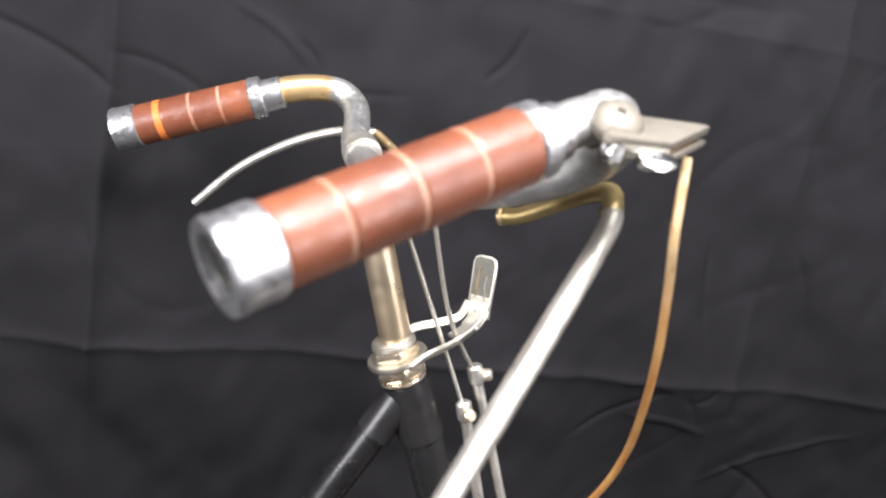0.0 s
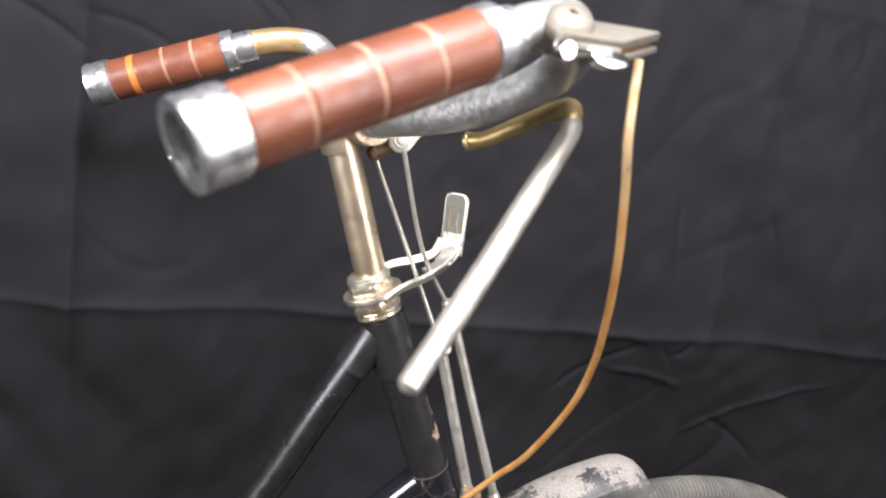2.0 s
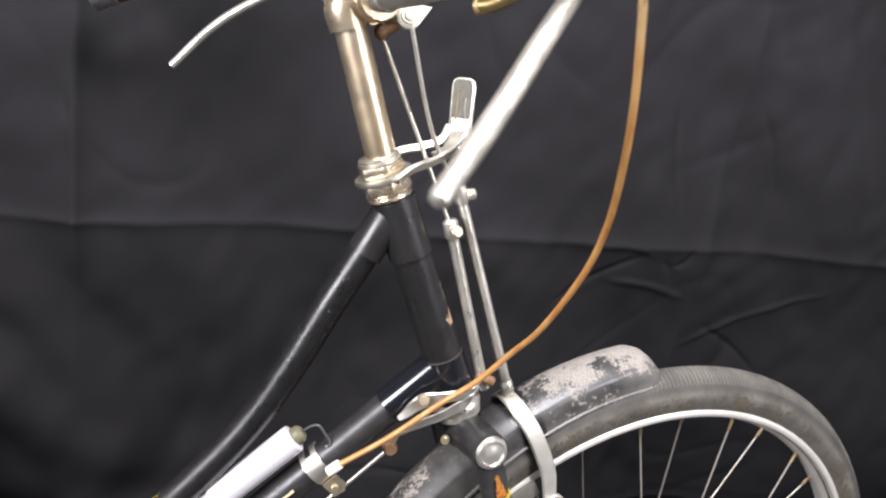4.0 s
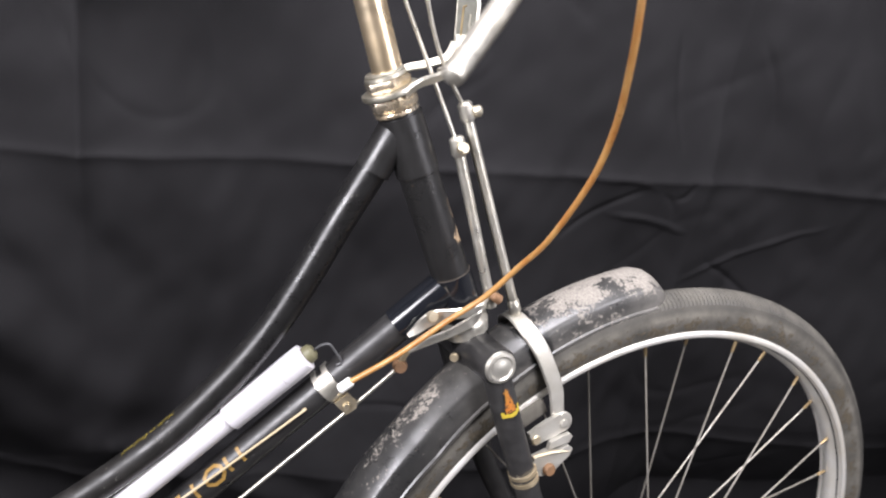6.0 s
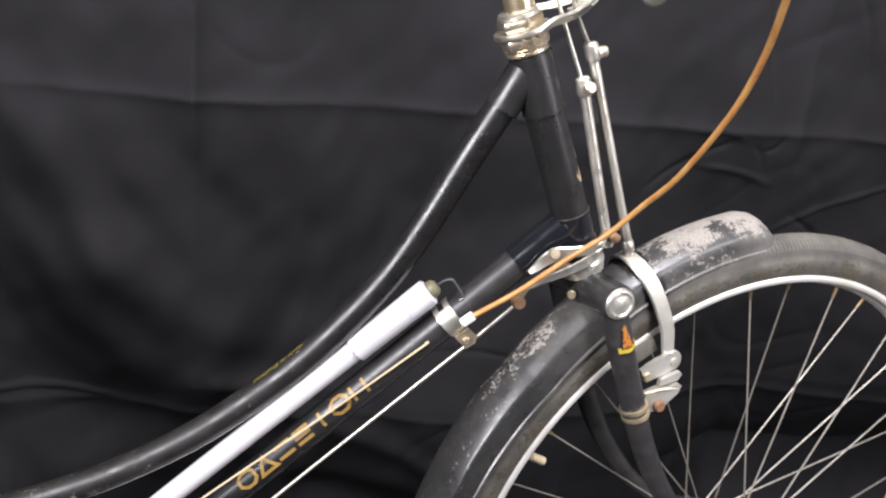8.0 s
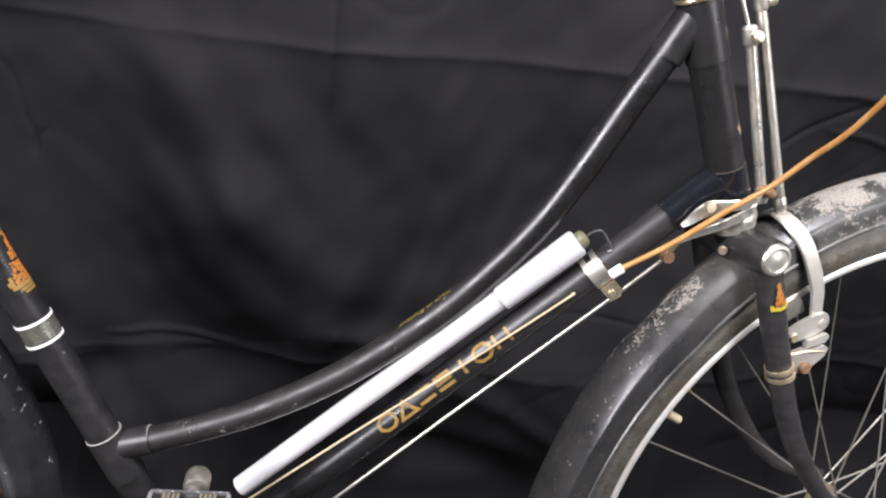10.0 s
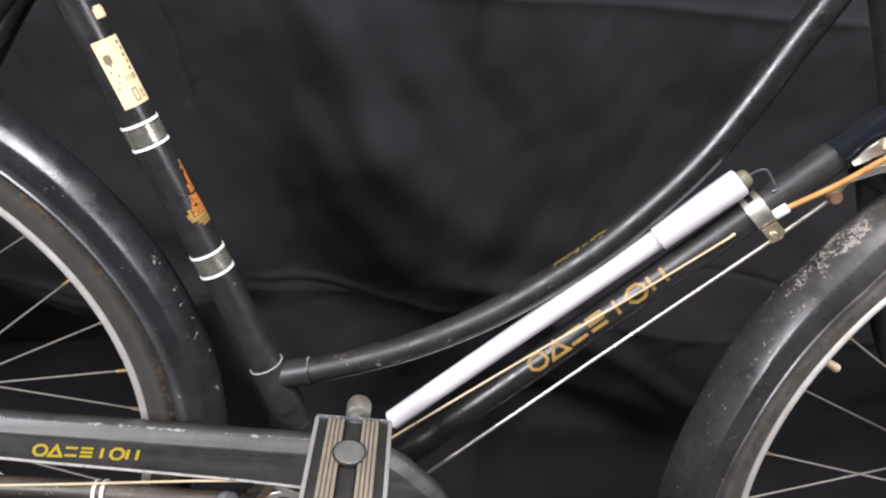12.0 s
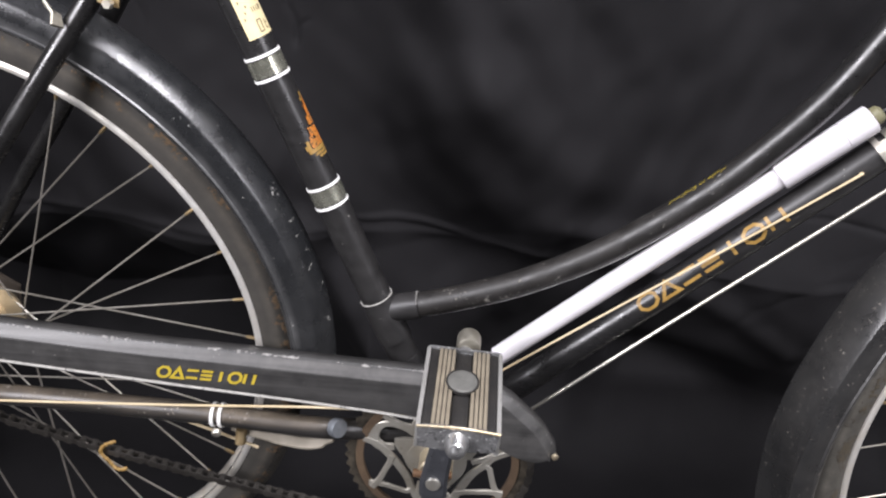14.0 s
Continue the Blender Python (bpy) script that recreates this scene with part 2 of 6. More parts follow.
def dirty_material(name, clean, dirt, scale=130.0, rough=0.34, coat=0.15, film=(0.11, 0.108, 0.104), streak=(30, 30, 30), bump=0.5, specks=0.73, matt=0.2):
    """Paint with a film of dust (`film` value of the mesh) and patches of mud or chips (`dirt` value), both broken up by noise."""
    m = bpy.data.materials.new(name)
    m.use_nodes = True
    nt = m.node_tree
    b = nt.nodes["Principled BSDF"]
    b.inputs["Coat Weight"].default_value, b.inputs["Coat Roughness"].default_value = coat, 0.25
    pos = nt.nodes.new("ShaderNodeTexCoord").outputs["Object"]

    def noise_node(sc, detail, stretch=None):
        n = nt.nodes.new("ShaderNodeTexNoise")
        n.inputs["Scale"].default_value, n.inputs["Detail"].default_value, n.inputs["Roughness"].default_value = sc, detail, 0.65
        v = pos
        if stretch:
            mp = nt.nodes.new("ShaderNodeMapping")
            mp.inputs["Scale"].default_value = stretch
            nt.links.new(pos, mp.inputs["Vector"])
            v = mp.outputs[0]
        nt.links.new(v, n.inputs["Vector"])
        return n.outputs["Fac"]

    def ramp(sock, lo, hi, a=0.0, c=1.0):
        r = nt.nodes.new("ShaderNodeMapRange")
        for key, v in (("From Min", lo), ("From Max", hi), ("To Min", a), ("To Max", c)):
            r.inputs[key].default_value = v
        nt.links.new(sock, r.inputs["Value"])
        return r.outputs["Result"]

    def mix(fac, a, c):
        x = nt.nodes.new("ShaderNodeMix")
        x.data_type = "RGBA"
        nt.links.new(fac, x.inputs["Factor"])
        for sock, v in ((x.inputs["A"], a), (x.inputs["B"], c)):
            if isinstance(v, tuple):
                sock.default_value = (*v, 1)
            else:
                nt.links.new(v, sock)
        return x.outputs["Result"]

    def plus(a, c, op="ADD"):
        n = nt.nodes.new("ShaderNodeMath")
        n.operation = op
        nt.links.new(a, n.inputs[0])
        nt.links.new(c, n.inputs[1])
        return n.outputs[0]

    def value(key):
        att = nt.nodes.new("ShaderNodeAttribute")
        att.attribute_name = key
        return att.outputs["Fac"]

    f = ramp(plus(value("dirt"), ramp(plus(noise_node(scale, 9), noise_node(scale * 0.2, 5)), 0.62, 1.38, -0.6, 0.6)), 0.47, 0.58)
    dust = plus(value("film"), ramp(plus(noise_node(1, 6, streak), noise_node(38, 6)), 0.7, 1.3, 0.25, 1.3), "MULTIPLY")
    base = mix(ramp(noise_node(14, 5), 0.35, 0.75), clean, tuple(1.5 * c for c in clean))
    base = mix(ramp(dust, 0, 1), base, film)
    base = mix(ramp(noise_node(260, 3), specks, specks + 0.04), base, tuple(0.5 * c for c in dirt))
    mud = mix(ramp(noise_node(scale * 2.2, 6), 0.35, 0.65), dirt, tuple(0.5 * c for c in dirt))
    nt.links.new(mix(f, base, mud), b.inputs["Base Color"])
    r = nt.nodes.new("ShaderNodeMix")
    nt.links.new(f, r.inputs["Factor"])
    nt.links.new(plus(ramp(dust, 0, 1, rough, rough + matt), ramp(noise_node(1.6, 7, streak), 0.4, 0.7, -0.03, 0.16)), r.inputs["A"])
    r.inputs["B"].default_value = 0.9
    nt.links.new(r.outputs["Result"], b.inputs["Roughness"])
    bp = nt.nodes.new("ShaderNodeBump")
    bp.inputs["Strength"].default_value, bp.inputs["Distance"].default_value = bump, 0.001
    nt.links.new(plus(f, ramp(noise_node(420, 5), 0, 1, 0, 0.25)), bp.inputs["Height"])
    nt.links.new(bp.outputs["Normal"], b.inputs["Normal"])
    return m


M["guard_front"] = dirty_material("muddy_black_mudguard", (0.012, 0.0121, 0.0125), (0.29, 0.262, 0.228), 300, 0.27, film=(0.118, 0.111, 0.101), specks=0.665)
M["guard_rear"] = dirty_material("scuffed_black_mudguard", (0.0085, 0.009, 0.0098), (0.4, 0.39, 0.36), 260, 0.24, film=(0.075, 0.075, 0.075))
M["case"] = dirty_material("scuffed_black_chaincase", (0.013, 0.0128, 0.0128), (0.32, 0.31, 0.295), 300, 0.34, 0.08, film=(0.095, 0.092, 0.088), streak=(5, 40, 160))
M["head"] = dirty_material("chipped_black_head_tube", (0.0085, 0.0083, 0.0084), (0.40, 0.28, 0.17), 190, 0.28, 0.10, film=(0.045, 0.043, 0.041))
M["stay"] = dirty_material("dusty_black_stay", (0.016, 0.0155, 0.0155), (0.3, 0.27, 0.23), 260, 0.32, film=(0.19, 0.15, 0.105), streak=(12, 60, 60))
M["loop"] = dirty_material("scratched_black_loop_tube", (0.0076, 0.0074, 0.0075), (0.17, 0.16, 0.14), 300, 0.265, 0.10, film=(0.021, 0.0175, 0.014), streak=(45, 90, 45), bump=0.45, specks=0.69, matt=0.7)
M["tube_dusty"] = dirty_material("dusty_black_tube", (0.0085, 0.0083, 0.0085), (0.26, 0.25, 0.23), 280, 0.25, 0.10, film=(0.042, 0.040, 0.039), streak=(14, 60, 60), bump=0.2, specks=0.72, matt=0.35)
M["tyre_front"] = dirty_material("dusty_tyre_rubber", (0.022, 0.0205, 0.0175), (0.098, 0.079, 0.052), 180, 0.7, 0.0, film=(0.135, 0.124, 0.104), bump=0.7, specks=0.66)
M["tyre_rear"] = dirty_material("brown_tyre_rubber", (0.02, 0.0185, 0.016), (0.14, 0.09, 0.048), 190, 0.75, 0.0, film=(0.13, 0.112, 0.088), bump=0.5)


def cable_material():
    """Amber plastic, bleached to straw towards the handlebar, with brown streaks along it."""
    m = bpy.data.materials.new("amber_cable_housing")
    m.use_nodes = True
    nt = m.node_tree
    b = nt.nodes["Principled BSDF"]
    b.inputs["Roughness"].default_value, b.inputs["Coat Weight"].default_value = 0.36, 0.15
    pos = nt.nodes.new("ShaderNodeTexCoord").outputs["Object"]
    sep = nt.nodes.new("ShaderNodeSeparateXYZ")
    nt.links.new(pos, sep.inputs[0])

    def ramp(sock, lo, hi, a=0.0, c=1.0):
        r = nt.nodes.new("ShaderNodeMapRange")
        for key, v in (("From Min", lo), ("From Max", hi), ("To Min", a), ("To Max", c)):
            r.inputs[key].default_value = v
        nt.links.new(sock, r.inputs["Value"])
        return r.outputs["Result"]

    def mix(fac, a, c):
        x = nt.nodes.new("ShaderNodeMix")
        x.data_type = "RGBA"
        nt.links.new(fac, x.inputs["Factor"])
        for sock, v in ((x.inputs["A"], a), (x.inputs["B"], c)):
            if isinstance(v, tuple):
                sock.default_value = (*v, 1)
            else:
                nt.links.new(v, sock)
        return x.outputs["Result"]

    def streaks(sc):
        n = nt.nodes.new("ShaderNodeTexNoise")
        n.inputs["Scale"].default_value, n.inputs["Detail"].default_value = sc, 6
        mp = nt.nodes.new("ShaderNodeMapping")
        mp.inputs["Scale"].default_value = (6, 6, 1)
        nt.links.new(pos, mp.inputs["Vector"])
        nt.links.new(mp.outputs[0], n.inputs["Vector"])
        return n.outputs["Fac"]

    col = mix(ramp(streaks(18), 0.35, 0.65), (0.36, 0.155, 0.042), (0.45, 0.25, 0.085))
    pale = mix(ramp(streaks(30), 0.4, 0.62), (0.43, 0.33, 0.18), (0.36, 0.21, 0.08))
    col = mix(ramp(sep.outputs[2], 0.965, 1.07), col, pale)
    col = mix(ramp(streaks(45), 0.62, 0.72), col, (0.2, 0.06, 0.014))
    nt.links.new(col, b.inputs["Base Color"])
    return m


M["cable"] = cable_material()

# ---------------------------------------------------------------- geometry helpers
HEAD = Vector((0, 0, 0.75))
UP = Vector((-0.39439, 0, 0.91894))
STEER = Matrix.Translation(HEAD) @ Matrix.Rotation(radians(12.943), 4, UP) @ Matrix.Translation(-HEAD)
FRONT_X, REAR_X, AXLE_Z = 0.2822, -0.9623, 0.3494
FLOOR_Z = AXLE_Z - 0.3575
# the front wheel sits a little out of true in its fork
WHEEL_SIZE = 1.0453
FRONT = (Matrix.Translation(HEAD) @ Matrix.Rotation(radians(13.157), 4, UP) @ Matrix.Translation(Vector((0.2703, 0.0120, 0.3387)) - HEAD)
         @ Matrix.Rotation(radians(4.1465), 4, "X") @ Matrix.Diagonal((WHEEL_SIZE, WHEEL_SIZE, WHEEL_SIZE, 1)) @ Matrix.Translation((-FRONT_X, 0, -AXLE_Z)))
FLOOR_SLOPE = 0.0206


def on_head(s):
    """A point of the steering axis, s metres above the middle of the head tube."""
    return HEAD + UP * s


def mesh_of(bm, name, mats, smooth=38):
    me = bpy.data.meshes.new(name)
    bmesh.ops.recalc_face_normals(bm, faces=bm.faces)
    bm.to_mesh(me)
    bm.free()
    for m in mats if isinstance(mats, (list, tuple)) else [mats]:
        me.materials.append(m)
    me.polygons.foreach_set("use_smooth", [True] * len(me.polygons))
    me.set_sharp_from_angle(angle=radians(smooth))
    return me


def attach(ob, parent):
    ob.parent = parent
    ob.matrix_parent_inverse = parent.matrix_world.inverted()
    return ob


def part(name, bm, material_, parent, label="", steer=False, smooth=38):
    if steer:
        bm.transform(STEER if steer is True else steer)
    ob = new(name, mesh_of(bm, name, material_, smooth))
    attach(ob, parent)
    return tagged(ob, label) if label else ob


def thing(name, at, label, category, kind=""):
    ob = new(name)
    ob.empty_display_size = 0.05
    ob.location = at
    bpy.context.view_layer.update()
    return tagged(ob, label, category, "", kind)


def smooth_path(pts, n=8):
    """Catmull-Rom through the points."""
    p = [Vector(q) for q in pts]
    p = [2 * p[0] - p[1]] + p + [2 * p[-1] - p[-2]]
    out = []
    for i in range(1, len(p) - 2):
        for k in range(n):
            t = k / n
            out.append(0.5 * (2 * p[i] + (p[i + 1] - p[i - 1]) * t + (2 * p[i - 1] - 5 * p[i] + 4 * p[i + 1] - p[i + 2]) * t * t
                              + (3 * p[i] - p[i - 1] - 3 * p[i + 1] + p[i + 2]) * t ** 3))
    out.append(p[-2])
    return out


def sweep(bm, pts, radius, segs=14, flat=1.0, side=None, cap=True, mat=0):
    """A tube along pts; radius may be a list. flat squeezes it across `side`."""
    pts = [Vector(q) for q in pts]
    n = len(pts)
    rad = [radius] * n if isinstance(radius, (int, float)) else [radius[min(len(radius) - 1, int(i * (len(radius) - 1) / (n - 1)))] +
          (radius[min(len(radius) - 1, int(i * (len(radius) - 1) / (n - 1)) + 1)] - radius[min(len(radius) - 1, int(i * (len(radius) - 1) / (n - 1)))]) *
          ((i * (len(radius) - 1) / (n - 1)) % 1) for i in range(n)]
    u = None
    rings = []
    for i in range(n):
        d = (pts[min(i + 1, n - 1)] - pts[max(i - 1, 0)]).normalized()
        if u is None:
            ref = Vector(side) if side else (Vector((0, 1, 0)) if abs(d.y) < 0.9 else Vector((1, 0, 0)))
            u = (ref - d * ref.dot(d)).normalized()
        else:
            u = (u - d * u.dot(d)).normalized()
        v = d.cross(u)
        rings.append([bm.verts.new(pts[i] + (u * math.cos(a) * flat + v * math.sin(a)) * rad[i])
                      for a in (2 * math.pi * k / segs for k in range(segs))])
    for a, b in zip(rings, rings[1:]):
        for k in range(segs):
            bm.faces.new((a[k], a[(k + 1) % segs], b[(k + 1) % segs], b[k])).material_index = mat
    if cap:
        bm.faces.new(rings[0]).material_index = mat
        bm.faces.new(rings[-1][::-1]).material_index = mat
    return bm


def tube(pts, radius, segs=14, **k):
    return sweep(bmesh.new(), pts, radius, segs, **k)


def lathe(bm, profile, origin, axis, segs=24, mat=0, cap=True):
    """Turns (radius, height) pairs about axis, from origin."""
    axis, origin = Vector(axis).normalized(), Vector(origin)
    ref = Vector((0, 1, 0)) if abs(axis.y) < 0.9 else Vector((1, 0, 0))
    u = (ref - axis * ref.dot(axis)).normalized()
    v = axis.cross(u)
    rings = [[bm.verts.new(origin + axis * h + (u * math.cos(a) + v * math.sin(a)) * max(r, 1e-5))
              for a in (2 * math.pi * k / segs for k in range(segs))] for r, h in profile]
    for a, b in zip(rings, rings[1:]):
        for k in range(segs):
            bm.faces.new((a[k], a[(k + 1) % segs], b[(k + 1) % segs], b[k])).material_index = mat
    if cap:
        bm.faces.new(rings[0]).material_index = mat
        bm.faces.new(rings[-1][::-1]).material_index = mat
    return bm


def turned(profile, origin, axis, segs=24, **k):
    return lathe(bmesh.new(), profile, origin, axis, segs, **k)


def hoop(section, centre, segs=160, a0=0.0, a1=360.0, mod=None, bm=None):
    """Sweeps a closed section of (radius, y) round a wheel's axle, from angle a0 to a1. mod(u, r, y) may shape it along the way."""
    bm = bm or bmesh.new()
    full = abs(a1 - a0) >= 359.9
    n = segs if full else segs + 1
    rings = []
    for i in range(n):
        u = i / segs
        a = radians(a0 + (a1 - a0) * u)
        ring = []
        for r, y in section:
            if mod:
                r, y = mod(u, r, y)
            ring.append(bm.verts.new((centre[0] + r * math.cos(a), centre[1] + y, centre[2] + r * math.sin(a))))
        rings.append(ring)
    m = len(section)
    for i in range(segs):
        a, b = rings[i], rings[(i + 1) % n]
        for k in range(m):
            bm.faces.new((a[k], a[(k + 1) % m], b[(k + 1) % m], b[k]))
    if not full:
        bm.faces.new(rings[0])
        bm.faces.new(rings[-1][::-1])
    return bm


def block(bm, size, m=None, bevel=0.0, mat=0):
    made = bmesh.ops.create_cube(bm, size=1, matrix=(m or Matrix()) @ Matrix.Diagonal((*size, 1)))
    faces = {f for v in made["verts"] for f in v.link_faces}
    for f in faces:
        f.material_index = mat
    if bevel:
        edges = list({e for f in faces for e in f.edges})
        done = bmesh.ops.bevel(bm, geom=edges, offset=bevel, segments=2, affect="EDGES", profile=0.6)
        for f in done["faces"]:
            f.material_index = mat
    return bm


def plate(outline, thick, m=None, bevel=0.0):
    """A flat plate: an outline in x, y, thick along z, placed by m."""
    bm = bmesh.new()
    lo = [bm.verts.new((x, y, -thick / 2)) for x, y in outline]
    hi = [bm.verts.new((x, y, thick / 2)) for x, y in outline]
    bm.faces.new(lo[::-1])
    top = bm.faces.new(hi)
    for k in range(len(lo)):
        j = (k + 1) % len(lo)
        bm.faces.new((lo[k], lo[j], hi[j], hi[k]))
    if bevel:
        bmesh.ops.bevel(bm, geom=list(top.edges), offset=bevel, segments=2, affect="EDGES", profile=0.6)
    if m:
        bm.transform(m)
    return bm


SIDE = Matrix(((1, 0, 0, 0), (0, 0, 1, 0), (0, 1, 0, 0), (0, 0, 0, 1)))  # x, y of an outline onto x, z of the world; thick along y


def strip(pts, width, thick, across):
    """A flat bar that follows pts, `width` along `across`."""
    pts = [Vector(p) for p in pts]
    bm = bmesh.new()
    rings = []
    for i, p in enumerate(pts):
        d = (pts[min(i + 1, len(pts) - 1)] - pts[max(i - 1, 0)]).normalized()
        w = Vector(across)
        w = (w - d * w.dot(d)).normalized()
        h = d.cross(w)
        wi = width[min(i, len(width) - 1)] if isinstance(width, (list, tuple)) else width
        e = thick * 0.3
        rings.append([bm.verts.new(p + w * a + h * b) for a, b in
                      ((-wi / 2, -thick / 2 + e), (-wi / 2 + e, -thick / 2), (wi / 2 - e, -thick / 2), (wi / 2, -thick / 2 + e),
                       (wi / 2, thick / 2 - e), (wi / 2 - e, thick / 2), (-wi / 2 + e, thick / 2), (-wi / 2, thick / 2 - e))])
    for a, b in zip(rings, rings[1:]):
        for k in range(8):
            bm.faces.new((a[k], a[(k + 1) % 8], b[(k + 1) % 8], b[k]))
    bm.faces.new(rings[0])
    bm.faces.new(rings[-1][::-1])
    return bm


def wrap(shapes, origin, axis, radius, up, lift=0.0004):
    """Quads of (u0, v0, u1, v1, slant) in metres laid round a tube: u along axis, v round it from `up`."""
    bm = bmesh.new()
    origin, axis = Vector(origin), Vector(axis).normalized()
    n = Vector(up)
    n = (n - axis * n.dot(axis)).normalized()
    t = axis.cross(n)
    r = radius + lift
    for u0, v0, u1, v1, *rest in shapes:
        slant = rest[0] if rest else 0.0
        nv, nu = max(1, int(abs(v1 - v0) / 0.002)), max(1, int(abs(u1 - u0) / 0.02))
        grid = []
        for i in range(nv + 1):
            v = v0 + (v1 - v0) * i / nv
            a = v / radius
            grid.append([bm.verts.new(origin + axis * (u0 + (u1 - u0) * k / nu + slant * (v - v0)) + (n * math.cos(a) + t * math.sin(a)) * r) for k in range(nu + 1)])
        for i in range(nv):
            for k in range(nu):
                bm.faces.new((grid[i][k], grid[i][k + 1], grid[i + 1][k + 1], grid[i + 1][k]))
    return bm


def bolt(at, axis, r, h, material_, parent, name="bolt", steer=False, label="", hexed=False):
    return part(name, turned([(r * 0.98, 0), (r, h * 0.25), (r, h * 0.7), (r * 0.8, h)], at, axis, 6 if hexed else 16), material_, parent, label, steer)


def set_dirt(ob, fn, key="dirt"):
    at = ob.data.attributes.new(key, "FLOAT", "POINT")
    at.data.foreach_set("value", [fn(v.co) for v in ob.data.vertices])


def dusty(ob, film, dirt=0.06):
    """An even coat of dust and few chips."""
    set_dirt(ob, lambda p: dirt)
    set_dirt(ob, lambda p: film, "film")
    return ob


def spot(p, c, r):
    """1 at the point c, falling to 0 at r metres."""
    return max(0.0, 1 - (Vector(p) - Vector(c)).length / r)

# ---------------------------------------------------------------- the room
def slab(name, size, at, mat, label, cat):
    bm = block(bmesh.new(), size, Matrix.Translation(at), 0.004)
    if name == "floor":
        bm.transform(Matrix.Translation((REAR_X, 0, FLOOR_Z)) @ Matrix.Rotation(math.atan(FLOOR_SLOPE), 4, "Y") @ Matrix.Translation((-REAR_X, 0, -FLOOR_Z)))
    ob = new(name, mesh_of(bm, name, mat))
    return tagged(ob, label, cat, "", "structure")


slab("floor", (4.6, 4.4, 0.1), (-0.3, -1.2, FLOOR_Z - 0.05), M["floor_paint"], "plain grey painted floor under the bicycle", "floor")
slab("ceiling", (4.6, 4.4, 0.1), (-0.3, -1.2, 2.75), M["ceiling_paint"], "plain white ceiling over the studio", "ceiling")
slab("wall_north", (4.6, 0.1, 2.95), (-0.3, 1.05, 1.23), M["wall_paint"], "plain pale wall behind the cloth", "wall")
slab("wall_south", (4.6, 0.1, 2.95), (-0.3, -3.45, 1.23), M["wall_paint"], "plain pale wall behind the camera", "wall")
slab("wall_east", (0.1, 4.4, 2.95), (2.05, -1.2, 1.23), M["wall_paint"], "plain pale side wall", "wall")
slab("wall_west", (0.1, 4.4, 2.95), (-2.65, -1.2, 1.23), M["wall_paint"], "plain pale side wall", "wall")


